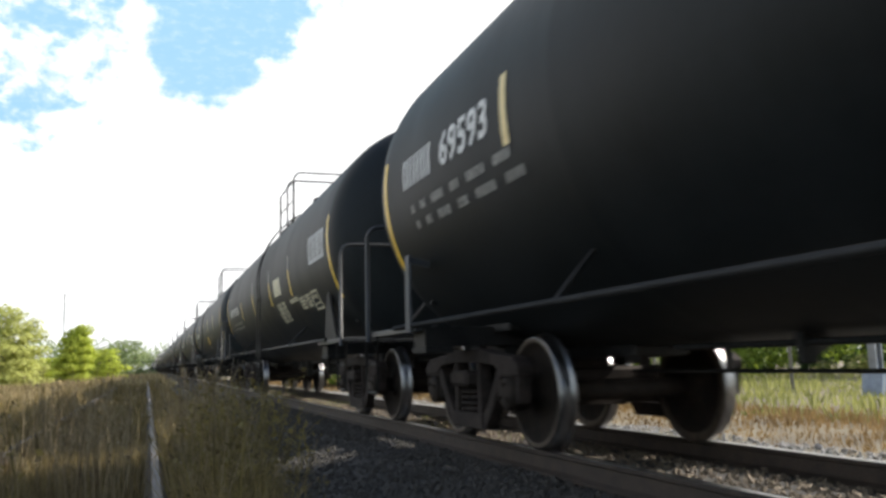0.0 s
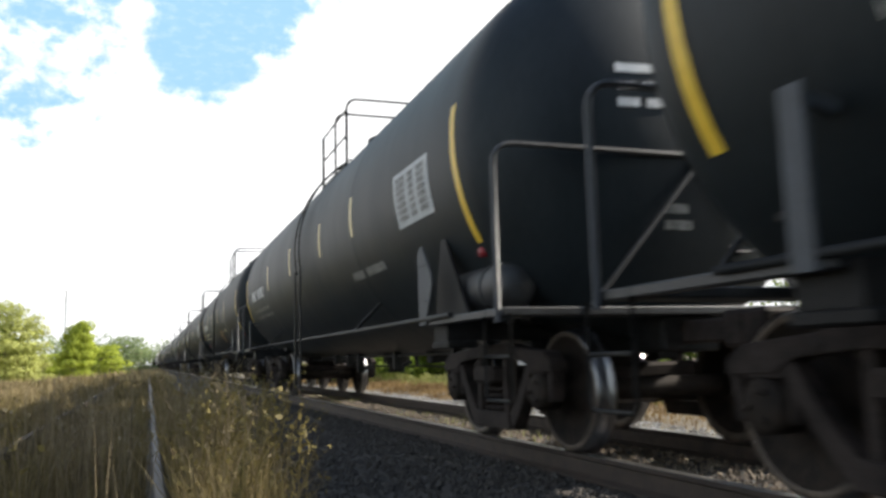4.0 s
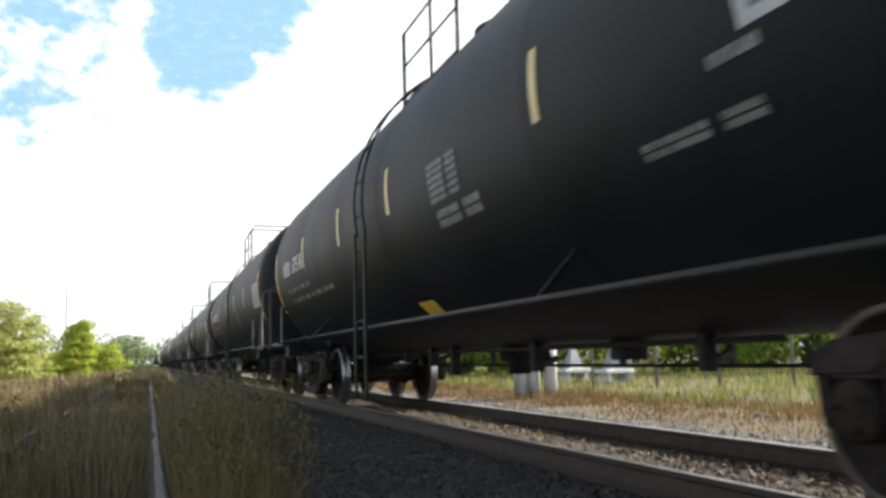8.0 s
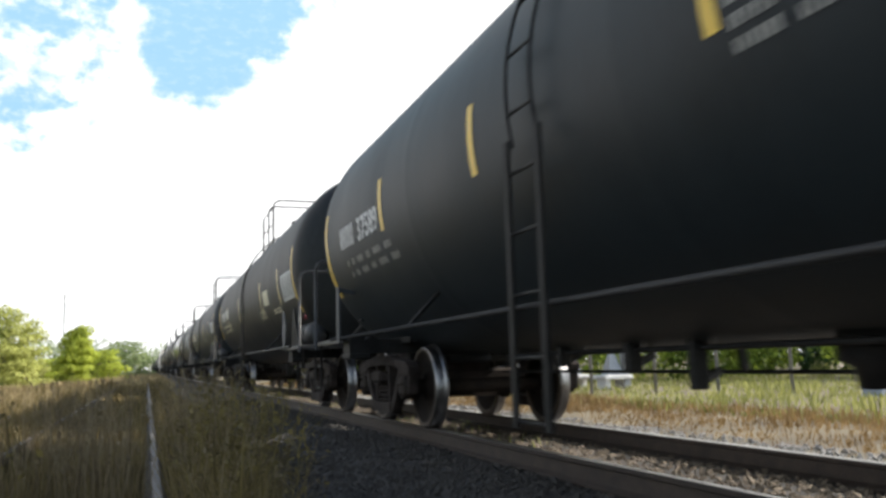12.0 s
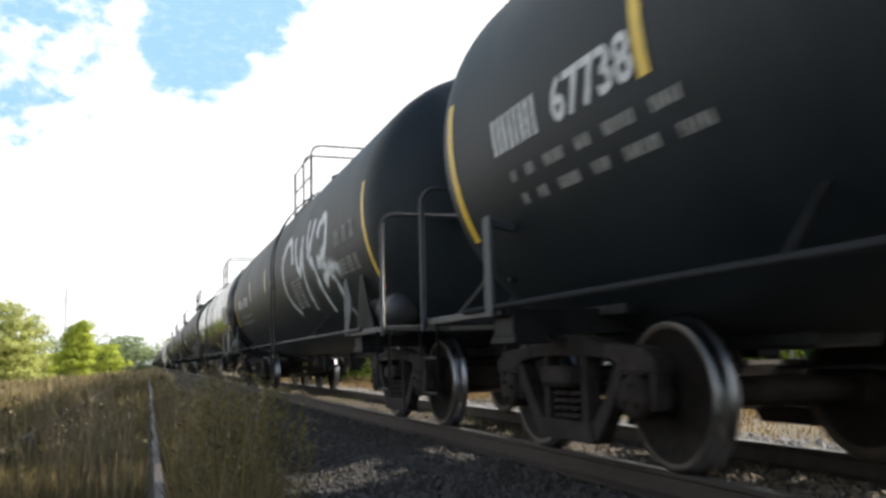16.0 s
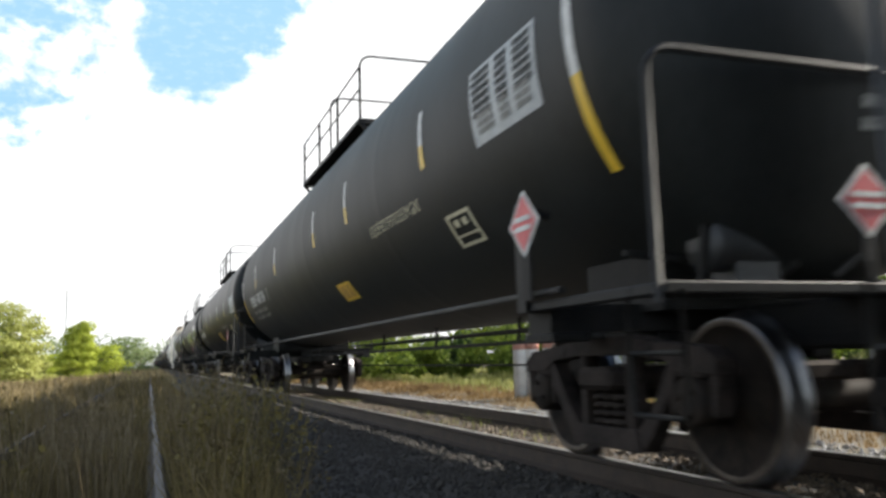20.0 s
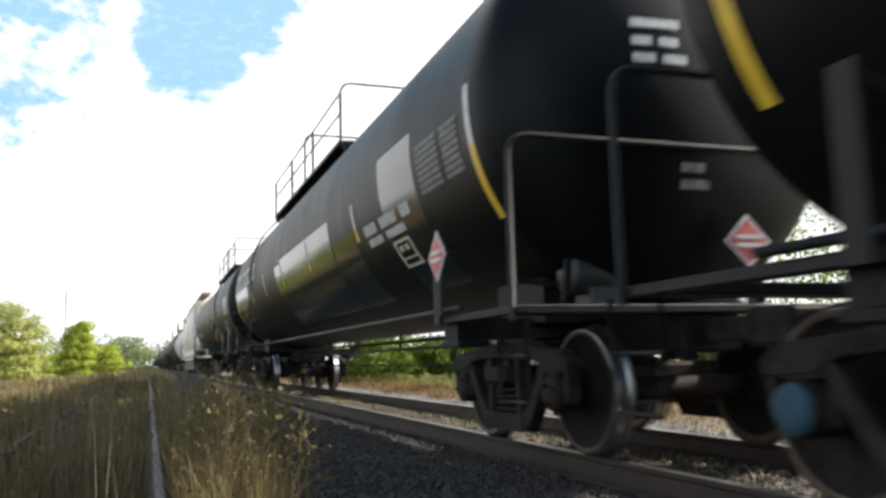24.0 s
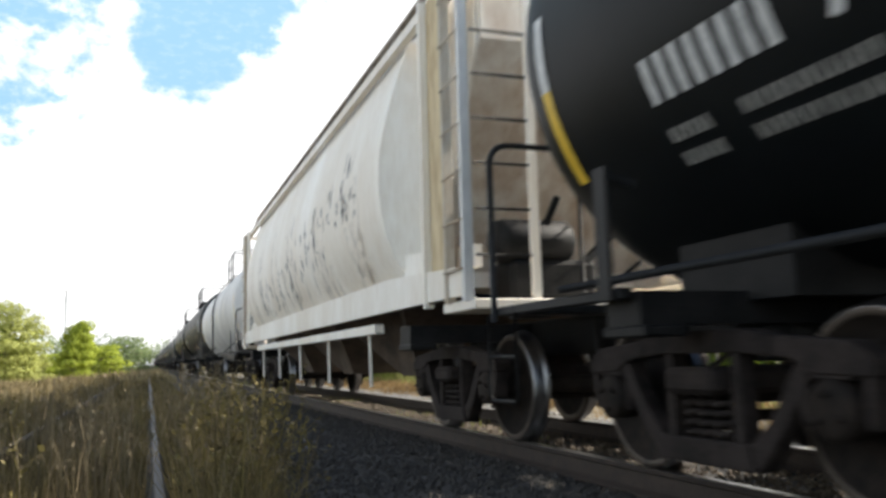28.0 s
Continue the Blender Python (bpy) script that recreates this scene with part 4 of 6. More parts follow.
def hopper_car(label):
    """A covered hopper with bulging sides, open ends, ladders and a roof walk."""
    car = tagged(new("hopper_car"), label, "hopper car", group="train cars")
    h = LH / 2
    def section(bulge, base=1.31, top=3.97):
        left = [(-base + 0.02, 1.42)] + [(-base - 0.35 * bulge * math.sin(math.pi * (k / 10) ** 0.8), 1.42 + (top - 1.42) * k / 10) for k in range(1, 10)] + [(-base, top)]
        roof = [(-0.75, top + 0.42), (0.75, top + 0.42)]
        return left + roof + [(-x, z) for x, z in left[::-1]]
    bm = bmesh.new()
    skin(bm, [(-h + 2.38, section(1)), (h - 2.38, section(1))])
    part("body", bm, M_HOPPER, car, smooth=True)
    for e in (-1, 1):
        bm = bmesh.new()
        skin(bm, sorted([(e * (h - 2.30), section(0, 1.2)), (e * (h - 2.381), section(1))], key=lambda q: q[0]))
        part("bulge_end", bm, M_HOPPER, car)
    for e in (-1, 1):
        y0, y1 = e * (h - 2.4), e * (h - 0.42)
        for s in (-1, 1):
            bm = bmesh.new()
            prism(bm, [(y0, 1.42), (e * (h - 1.9), 1.42), (e * (h - 0.75), 3.35), (e * (h - 0.75), 3.97), (y0, 3.97)], s * 1.24, s * 1.21)
            bmesh.ops.recalc_face_normals(bm, faces=bm.faces)
            part("end_side", bm, M_HOPPER, car)
            bm = bmesh.new()
            prism(bm, [(y0, 1.42), (e * (h - 0.5), 1.42), (e * (h - 0.5), 1.6), (y0, 1.75)], s * 1.40, s * 1.345)
            bmesh.ops.recalc_face_normals(bm, faces=bm.faces)
            part("sill_web", bm, M_HOPPER, car)
        bm = bmesh.new()
        a = [(e * (h - 2.6), 1.35), (e * (h - 2.5), 1.35), (e * (h - 0.72), 3.4), (e * (h - 0.72), 3.93), (e * (h - 0.80), 3.93), (e * (h - 0.80), 3.45)]
        prism(bm, a, -1.2, 1.2)
        bmesh.ops.recalc_face_normals(bm, faces=bm.faces)
        part("slope_sheet", bm, M_RUSTPALE, car, "rust-streaked sloping end sheet")
        for s in (-1, 1):
            for yy, w, m in ((h - 0.42, 0.06, M_PALETANK), (h - 0.82, 0.05, M_HOPPERSTAIN), (h - 1.38, 0.06, M_HOPPER)):
                bm = bmesh.new()
                box(bm, s * 1.50 - 0.04, s * 1.50 + 0.04, e * yy - w / 2, e * yy + w / 2, 1.15, 3.94)
                part("corner_post", bm, m, car)
            bm = bmesh.new()
            box(bm, s * 1.46 - 0.012, s * 1.46 + 0.012, *sorted((e * (h - 0.85), e * (h - 1.35))), 1.42, 3.93)
            part("corner_sheet", bm, M_SHEETRUST, car, "yellow rust-stained corner sheet")
            bm = bmesh.new()
            box(bm, s * 1.46 - 0.06, s * 1.46 + 0.06, *sorted((e * (h - 0.46), e * (h - 0.71))), 3.80, 3.98)
            part("corner_cap", bm, M_HOPPER, car)
            for k in range(7):
                bm = bmesh.new()
                z = 1.4 + 0.38 * k
                pipe(bm, [(s * 1.55, e * (h - 0.42), z), (s * 1.55, e * (h - 0.82), z)], 0.012, 6)
                part("rung", bm, M_HOPPERSTAIN, car)
        for k in range(7):
            bm = bmesh.new()
            z = 1.5 + 0.36 * k
            pipe(bm, [(-1.45, e * (h - 0.36), z), (-0.95, e * (h - 0.36), z)], 0.012, 6)
            part("rung", bm, M_FRAME, car)
        bm = bmesh.new()
        box(bm, -0.98, -0.92, e * (h - 0.36) - 0.03, e * (h - 0.36) + 0.03, 1.15, 3.97)
        box(bm, 0.92, 0.98, e * (h - 0.36) - 0.03, e * (h - 0.36) + 0.03, 1.15, 3.97)
        box(bm, -1.5, 1.5, e * (h - 0.36) - 0.03, e * (h - 0.36) + 0.03, 3.9, 3.98)
        part("end_post", bm, M_HOPPER, car)
        bm = bmesh.new()
        box(bm, -1.5, 1.5, *sorted((e * (h - 0.30), e * (h - 1.0))), 1.08, 1.16, 0.01)
        part("end_platform", bm, M_HOPPER, car)
        bm = bmesh.new()
        box(bm, -0.25, 0.25, *sorted((e * (h - 0.7), e * (h - 3.6))), 0.72, 1.06, 0.02)
        part("draft_sill", bm, M_FRAME, car)
        bm = bmesh.new()
        box(bm, -0.08, 0.08, *sorted((e * (h - 0.7), e * (h - 0.1))), 0.78, 0.95, 0.02)
        box(bm, -0.16, 0.12, *sorted((e * (h - 0.22), e * (h + 0.02))), 0.74, 0.99, 0.03)
        part("coupler", bm, M_BOGIE, car)
        bm = bmesh.new()
        pts = corner((-0.55, e * (h - 0.34), 2.25), (-0.55, e * (h - 0.34), 2.5), (-0.3, e * (h - 0.34), 2.5)) + [(0.55, e * (h - 0.34), 2.5)]
        pipe(bm, [(-0.55, e * (h - 0.34), 1.16)] + pts, 0.02, 6)
        part("grab_rail", bm, M_FRAME, car)
    hand_brake(car, -1, LH)
    bm = bmesh.new()
    box(bm, -1.0, -0.2, -h + 0.7, -h + 1.15, 1.17, 1.52, 0.05)
    lathe(bm, [(0.0, -1.1), (0.17, -1.08), (0.19, -1.0), (0.19, -0.45), (0.15, -0.4), (0.0, -0.38)], "x", 16, (0, -h + 0.85, 1.68))
    beam(bm, (-0.3, -h + 0.75, 1.5), (0.3, -h + 0.8, 2.0), 0.06)
    beam(bm, (-0.8, -h + 0.75, 1.5), (-0.55, -h + 0.72, 2.05), 0.05)
    part("brake_rigging", bm, M_FRAME, car, "black greasy brake rigging")
    for s in (-1, 1):
        bm = bmesh.new()
        prism(bm, [(-h + 0.5, 1.20), (h - 0.5, 1.20), (h - 0.5, 1.42), (h - 2.5, 1.52), (-h + 2.5, 1.52), (-h + 0.5, 1.42)], s * 1.52, s * 1.46)
        bmesh.ops.recalc_face_normals(bm, faces=bm.faces)
        part("side_sill", bm, M_HOPPER, car)
        bm = bmesh.new()
        box(bm, s * 1.45 - 0.05, s * 1.45 + 0.05, -h + 3.2, h - 3.2, 1.0, 1.1)
        for k in range(5):
            y = (k - 2) * 2.3
            beam(bm, (s * 1.43, y, 1.05), (s * 1.41, y + 0.03, 0.42), 0.03)
        part("lower_rail", bm, M_HOPPER, car)
        bm = bmesh.new()
        box(bm, s * 1.40 - 0.04, s * 1.40 + 0.04, -h + 0.42, h - 0.42, 3.90, 4.0)
        part("eave", bm, M_HOPPER, car)
    for k in range(3):
        y = (k - 1) * 3.5
        bm = bmesh.new()
        skin(bm, [(y - 1.6, [(-1.3, 1.42), (1.3, 1.42), (1.2, 1.3), (-1.2, 1.3)]), (y - 0.35, [(-0.9, 1.42), (0.9, 1.42), (0.6, 0.5), (-0.6, 0.5)]),
                  (y + 0.35, [(-0.9, 1.42), (0.9, 1.42), (0.6, 0.5), (-0.6, 0.5)]), (y + 1.6, [(-1.3, 1.42), (1.3, 1.42), (1.2, 1.3), (-1.2, 1.3)])])
        part("discharge_gate", bm, M_DIRT, car)
    bm = bmesh.new()
    for s in (-1, 1):
        box(bm, *sorted((s * 0.72, s * 1.2)), -h + 0.4, h - 0.4, 4.41, 4.45)
        for k in range(14):
            y = -h + 0.8 + (LH - 1.6) * k / 13
            beam(bm, (s * 1.17, y, 4.42), (s * 1.37, y, 4.0), 0.05)
    part("roof_walk", bm, M_WALKRUST, car)
    for k in range(5):
        bm = bmesh.new()
        y = (k - 2) * 2.5
        box(bm, -0.4, 0.4, y - 0.9, y + 0.9, 4.38, 4.52, 0.03)
        part("hatch", bm, M_HOPPER, car)
    rng = random.Random(5)

    def side_x(z):
        return -1.316 - 0.35 * math.sin(math.pi * (max(0.0, z - 1.42) / 2.55) ** 0.8)

    for y, z, wide, tall, n in ((-4.6, 2.65, 0.35, 0.35, 14), (-3.9, 2.45, 0.5, 0.3, 16), (-2.7, 2.35, 0.5, 0.35, 14), (-1.6, 2.2, 0.6, 0.3, 16), (-0.2, 2.0, 0.7, 0.3, 18), (1.4, 1.95, 0.8, 0.3, 16), (3.2, 1.85, 0.8, 0.3, 14)):
        bm = bmesh.new()
        fade = bm.verts.layers.float.new("fade")
        for q in range(n):
            yy, zz = y + rng.uniform(-wide, wide), z + rng.uniform(-tall, tall)
            w, d, sl = rng.uniform(0.04, 0.11), rng.uniform(0.05, 0.28), rng.uniform(-0.12, 0.05)
            pts = []
            for f in (0.0, 0.5, 1.0):
                z2 = zz + d * f
                row = [bm.verts.new((side_x(z2) - 0.008, yy + sl * f + o, z2)) for o in (-w, 0, w)]
                row[1][fade] = 0.62 if f == 0.5 else 0.2
                pts.append(row)
            for p, r in zip(pts, pts[1:]):
                bm.faces.new((p[0], p[1], r[1], r[0]))
                bm.faces.new((p[1], p[2], r[2], r[1]))
        tagged(part("worn_lettering", bm, M_SMUDGE, car), kind="stuff")
    for k in range(26):
        bm = bmesh.new()
        fade = bm.verts.layers.float.new("fade")
        yy, top, low, w = rng.uniform(-5.3, 5.3), rng.uniform(1.9, 3.4), rng.uniform(1.45, 1.7), rng.uniform(0.04, 0.16)
        pts = []
        for f in range(7):
            z2 = top + (low - top) * f / 6
            row = [bm.verts.new((side_x(z2) - 0.007, yy + o + 0.05 * math.sin(f + k), z2)) for o in (-w, 0, w)]
            row[1][fade] = 0.05 + 0.28 * f / 6 * rng.uniform(0.5, 1)
            pts.append(row)
        for p, r in zip(pts, pts[1:]):
            bm.faces.new((p[0], p[1], r[1], r[0]))
            bm.faces.new((p[1], p[2], r[2], r[1]))
        tagged(part("grime_streak", bm, M_STREAK if k % 3 else M_SMUDGE, car), kind="stuff")
    bogies(car, LH)
    return car


# ------------------------------------------------------------------ train: the cars in their order
M_RUSTPALE = mat("rusty_cream", (0.42, 0.27, 0.15), (0.9, 0.86, 0.78), 0.8, 0, 1.1, 0.05, 5, (1, 1, 0.4))
M_HOPPERSTAIN = mat("stained_cream", (0.34, 0.25, 0.15), (0.60, 0.56, 0.48), 0.7, 0, 2.2, 0.1, 30, (1, 1, 0.3))
FIRST_GAP = 9.12
cars = []
at = FIRST_GAP - LA


def couple(car, length):
    """Sets a car behind the last one."""
    global at
    cars.append((car, at + length / 2))
    at += length
    return car


WORN = "black worn tank car with yellow reflective stripes on rails"
c = couple(tank_car(M_BLACK, WORN, (-3.8, -1.1, 1.6, 4.23), -0.5, -9.5, 8, (6.5, 4.5, -4, 5.5), (-11.3, -16.7), digits="69593"), LA)

c = couple(tank_car(M_BLACK, "black tank car with cream stencils and yellow stripes on rails", (-3.86, -1.53, 1.15, 3.48), -0.55, -19, -3, (6.2, 4.25, -11.3, -4), (-19.6, -24.2), (-5.7, -6.8, -8, 6), digits="59653", bright=True), LA)
for y in (-3.86, -1.53, 1.15):
    stripe(c, RA, ZA, y + 0.03, -3, 6, 0.10, M_DIM)
bm = bmesh.new()
shell_patch(bm, RA, ZA, -2.84, -2.06, -14.5, -3.4, 0.003)
part("pale_label", bm, M_CREAM, c, "cream label")
rows_of(c, RA, ZA, -2.08, -2.95, -34, -19.4, 5, M_CREAM, (0.6, 0.4))
rows_of(c, RA, ZA, -3.5, -4.27, -23, -20, 1, M_CREAM, (0.4, 0.5))
rows_of(c, RA, ZA, -4.33, -5.2, -29.5, -21.4, 4, M_CREAM, (0.5, 0.4))
box_mark(c, RA, ZA, -5.28, -5.8, -32, -21)

c = couple(tank_car(M_TANK, "grey-black tank car with an orange label on rails", (-3.9, -1.31, 1.62, 4.06), 0.75, -9.5, 7.5, (6.24, 4.5, -11.5, -4.4), (-20.3, -26), digits="67526"), LA)
bm = bmesh.new()
shell_patch(bm, RA, ZA, -0.98, -0.2, -27.3, -17.3, 0.003)
part("warning_label", bm, M_YELLOW, c, "orange-yellow warning label")
rows_of(c, RA, ZA, -0.25, -0.93, -26.3, -18.3, 5, M_ORANGE, (0.5, 0.4))
rows_of(c, RA, ZA, -0.1, -1.05, -36, -30.3, 3, M_DIM, (0.6, 0.4))
rows_of(c, RA, ZA, -1.8, -2.5, -24.5, -17, 4, M_DIM, (0.5, 0.4, 0.3))
rows_of(c, RA, ZA, -2.7, -3.23, -20.4, -16.6, 3, M_DIM, (0.5, 0.4))
box_mark(c, RA, ZA, 4.42, 4.1, -11.5, -4, M_DIM)

c = couple(tank_car(M_TANK, WORN, (-3.65, -1.76, 0.82, 3.5), -0.4, -9, 7.5, panel=(-5.45, -6.47, -16.3, 2)), LA)
rows_of(c, RA, ZA, -3.2, -4.6, -27, -23.5, 1, M_DIM, (0.4, 0.6))

c = couple(tank_car(M_BLACK, "black tank car with pale looping graffiti on rails", (-3.4, -0.68, 2.0, 4.22), -0.35, -10, 8.5, (6.18, 4.22, -12, -4), (-19, -25), ink=M_WHITE, tint=M_CREAM, digits="59666"), LA)
rows_of(c, RA, ZA, -0.72, -1.62, -37, -21, 6, M_ORANGE, (0.5, 0.4, 0.3))
rows_of(c, RA, ZA, -2.27, -3.0, -24, -20.8, 2, M_CREAM, (0.5, 0.4))
bm = bmesh.new()
shell_patch(bm, RA, ZA, -2.95, -2.2, -13, 2, 0.003)
part("repainted_patch", bm, M_RAILPIPE, c)
scrawl(c, RA, ZA, [[(-2.65, -33), (-2.85, -31), (-3.3, -25), (-3.35, -14), (-3.15, -10), (-3.05, -15), (-3.1, -24), (-3.25, -29), (-3.5, -30)],
                   [(-3.5, -14), (-3.3, -8), (-3.2, -14), (-3.4, -20), (-3.7, -24), (-4.0, -22)], [(-2.7, -30), (-3.0, -37), (-3.25, -43)]], 0.03, M_SPRAYTHIN)
scrawl(c, RA, ZA, [[(2.46, -14.7), (2.58, -10.1), (2.54, -5.9), (2.37, -4.3), (2.23, -8.2), (2.25, -11.7), (2.46, -14.7)],
                   [(2.9, -16.1), (3.08, -16.2), (3.19, -20.7), (3.15, -27.5), (2.99, -33.3), (2.81, -34.4), (2.72, -31.8)],
                   [(2.81, -24.4), (2.9, -19.5), (2.85, -15.5), (2.72, -14.4), (2.67, -17.5), (2.7, -22.9), (2.8, -28.0), (2.59, -22.1), (2.48, -22.2)],
                   [(2.65, -17.7), (2.55, -15.3), (2.47, -19.6), (2.42, -22.9), (2.34, -27.8), (2.22, -32.4)],
                   [(2.42, -16.7), (2.32, -15.0), (2.16, -16.0), (2.11, -17.9)],
                   [(1.82, -27.3), (2.0, -25.3), (2.09, -20.5), (2.05, -17.4), (1.89, -16.7), (1.79, -19.4), (1.79, -23.4), (1.88, -26.6), (2.05, -32.7), (2.16, -34.4), (2.26, -32.0), (2.4, -29.3), (2.39, -27.3), (2.26, -28.2)],
                   [(2.66, -39.7), (2.54, -36.5), (2.38, -37.0), (2.28, -39.7)],
                   [(2.33, -44.7), (2.2, -41.6), (2.09, -41.7)],
                   [(1.87, -19.6), (1.89, -25.2), (1.93, -30.9), (1.91, -37.1), (1.81, -40.8), (1.64, -38.4), (1.58, -34.0), (1.64, -30.3), (1.84, -29.5)]], 0.026, M_SPRAYTHIN)

c = couple(tank_car(M_BLACK, WORN, (-3.79, -0.45, 1.81, 4.32), 0.4, -9.6, 7, (6.22, 4.47, -9, -0.5), (-18.4, -25), (-5.6, -6.8, -14, 4), digits="67518"), LA)
rows_of(c, RA, ZA, 3.9, 2.75, -26.3, -23.7, 1, M_DIM, (0.6, 0.42, 0.5))
rows_of(c, RA, ZA, -1.72, -2.4, -15, -2.5, 6, M_DIM, (0.5, 0.3))
rows_of(c, RA, ZA, -1.76, -2.7, -23, -17, 2, M_DIM, (0.6, 0.4))
rows_of(c, RA, ZA, -4.72, -5.6, -27.5, -24, 2, M_DIM, (0.6, 0.3))
rows_of(c, RA, ZA, -5.37, -5.7, -17.4, -15.3, 1, M_DIM)
bm = bmesh.new()
shell_patch(bm, RA, ZA, -0.5, -0.02, -51, -44, 0.003)
part("warning_label", bm, M_YELLOW, c)

c = couple(tank_car(M_BLACK, WORN, (-4.2, -1.67, 0.7, 3.67), -0.75, -11, 6.3, (6.16, 4.2, -8, 0), (-18, -24), (-6.02, -7.1, -17, 2), digits="60873"), LA)
for k in range(8):
    rows_of(c, RA, ZA, -1.83 - 0.02 * k, -2.25 - 0.07 * (k if k < 6 else 3), -8.6 - 2.8 * k, -7 - 2.8 * k, 1, M_DIM, (0.5, 0.4, 0.3))

c = couple(tank_car(M_TANK, "grey-black tank car with bright yellow stripes on rails", (-3.8, -0.75, 1.95, 4.46), 0.95, -12, 7, (6.3, 4.6, -10.3, -1.5), (-17, -22), (-6.1, -7.1, -17, 0), digits="37589", bright=True), LA)
for k in range(3):
    rows_of(c, RA, ZA, -0.85, -1.7, -16.5 + 3.6 * k, -14.3 + 3.6 * k, 1, M_DIM, (0.5, 0.4, 0.3))
box_mark(c, RA, ZA, -5.0, -5.5, -33, -22)

c = couple(tank_car(M_BROWN, "dusty brown-black tank car with yellow labels on rails", (-5.5, -3.0, 1.3, 4.4), -0.4, -20, 3, (6.1, 4.0, -9, 0), (-16, -21), (-5.85, -6.95, -19.5, -3), tint=M_CREAM), LA)
bm = bmesh.new()
shell_patch(bm, RA, ZA, -4.1, -3.4, -16, -5.5, 0.003)
part("pale_label", bm, M_CREAM, c)
rows_of(c, RA, ZA, -2.6, -3.3, -25, -18, 3, M_CREAM, (0.5, 0.4))
rows_of(c, RA, ZA, -4.4, -5.3, -25, -21, 2, M_CREAM, (0.5, 0.4))

c = couple(tank_car(M_TANK, WORN, (-3.88, -1.3, 1.3, 4.5), -0.3, -12.8, 4.5, (6.3, 4.57, -11.8, -3), (-18, -24), (-5.6, -6.9, -13, 0), digits="67738", bright=True), LA)
box_mark(c, RA, ZA, -5.27, -5.73, -34.5, -23)
rows_of(c, RA, ZA, -4.42, -5.04, -27.5, -24.5, 3, M_CREAM, (0.5, 0.4))
rows_of(c, RA, ZA, -1.49, -2.42, -20.6, -15, 3, M_DIM, (0.5, 0.3))
rows_of(c, RA, ZA, -4.8, -5.2, 0.5, 4, 1, M_WHITE, (0.5, 0.5))

c = couple(tank_car(M_TANK, "black tank car with large silver graffiti on rails", (-1.38, 1.08, 3.68), -0.6, -10, 6, (6.26, 4.35, -11.5, -4), digits="67503"), LA)
rows_of(c, RA, ZA, -2.0, -2.85, -31, -13, 8, M_DIM, (0.5, 0.4))
rows_of(c, RA, ZA, -5.55, -6.62, -9.3, -2, 6, M_DIM, (0.5, 0.4, 0.3))
rows_of(c, RA, ZA, -5.62, -6.57, -23, -15.5, 4, M_DIM, (0.5, 0.4, 0.3))
scrawl(c, RA, ZA, [[(-2.42, -4), (-2.38, 4), (-2.25, 9.5), (-1.95, 11), (-1.6, 6), (-1.34, -4), (-1.36, -14), (-1.5, -23), (-1.9, -34)],
                   [(-2.7, 10), (-2.75, 1), (-2.85, -9), (-3.05, -10), (-3.2, -3), (-3.38, 6), (-3.3, -8), (-3.25, -20), (-3.24, -34)],
                   [(-3.82, 14), (-3.78, 5), (-3.72, -7)], [(-4.3, 12), (-4.1, 3), (-3.84, -6), (-4.1, -12), (-4.2, -24), (-4.25, -38)],
                   [(-4.5, 2), (-4.75, 8), (-5.1, 7), (-5.05, -4), (-4.7, -10), (-4.4, -11), (-4.9, -16), (-5.2, -26), (-5.1, -44)],
                   [(-4.5, -22), (-4.9, -18), (-5.3, -16.5), (-5.6, -20)]], 0.17, M_SPRAY)

c = couple(tank_car(M_GLOSS, "glossy black tank car with yellow stripes on rails", (-4.8, -2.45, -0.75, 2.1, 4.0), 0.65, -8, 8, (6.13, 4.22, -15.5, -7.5), (-21, -26.5), (-5.75, -6.9, -16.5, 2), digits="69804"), LA)
rows_of(c, RA, ZA, -5.4, -5.85, -34, -22, 5, M_DIM, (0.5, 0.4))
rows_of(c, RA, ZA, -4.35, -5.2, -29, -24, 2, M_DIM, (0.5, 0.4))
bm = bmesh.new()
shell_patch(bm, RA, ZA, -0.48, -0.12, -48.5, -35, 0.003)
part("warning_label", bm, M_YELLOW, c)

c = couple(gas_car(M_BROWN, "long dusty black gas tank car with pale stripes on rails", (-5.95, -2.95, -0.85, 3.1, 6.1), None, -10.3, 8.4, (7.51, 5.21, -22.9, -14.4), (-28.3, -33.9), (-7.15, -8.25, -14.7, 5.6), yellow=(-1.2, -1.95, -44.4, -33.9), digits="400134"), LB)
end_placard(c, -0.33, 1.47)
words_on(c, RB, ZB, "LIQUEFIED PETROLEUM GAS", -3.85, -5.6, -19.7, 0.12, M_CREAM)
rows_of(c, RB, ZB, -7.2, -8.2, -8, 4.6, 6, M_BROWN, (0.5, 0.3, 0.4))
box_mark(c, RB, ZB, 4.85, 4.53, -23.4, -14.9, M_DIM)

c = couple(gas_car(M_JET, "long black gas tank car with a pale panel on rails", (-5.53, -2.8, 0.34, 2.91, 5.95), 4.9, -15.5, 0.8, (7.7, 5.41, -27.8, -18.6), panel=(-7.5, -8.55, -16.5, 0.3), yellow=(-1.05, -1.75, -43.2, -30.6), digits="781239"), LB)
bm = bmesh.new()
lathe(bm, [(0.0, -1.13), (0.05, -1.128), (0.115, -1.12), (0.12, -1.095)], "x", 20, (0, LB / 2 - 1.2, WHEEL_R))
bmesh.ops.recalc_face_normals(bm, faces=bm.faces)
part("bearing_cap", bm, M_BLUECAP, c, "light blue painted bearing cap")
rows_of(c, RB, ZB, -3.45, -5.25, -28.3, -25.1, 1, M_DIM, (0.6, 0.4))

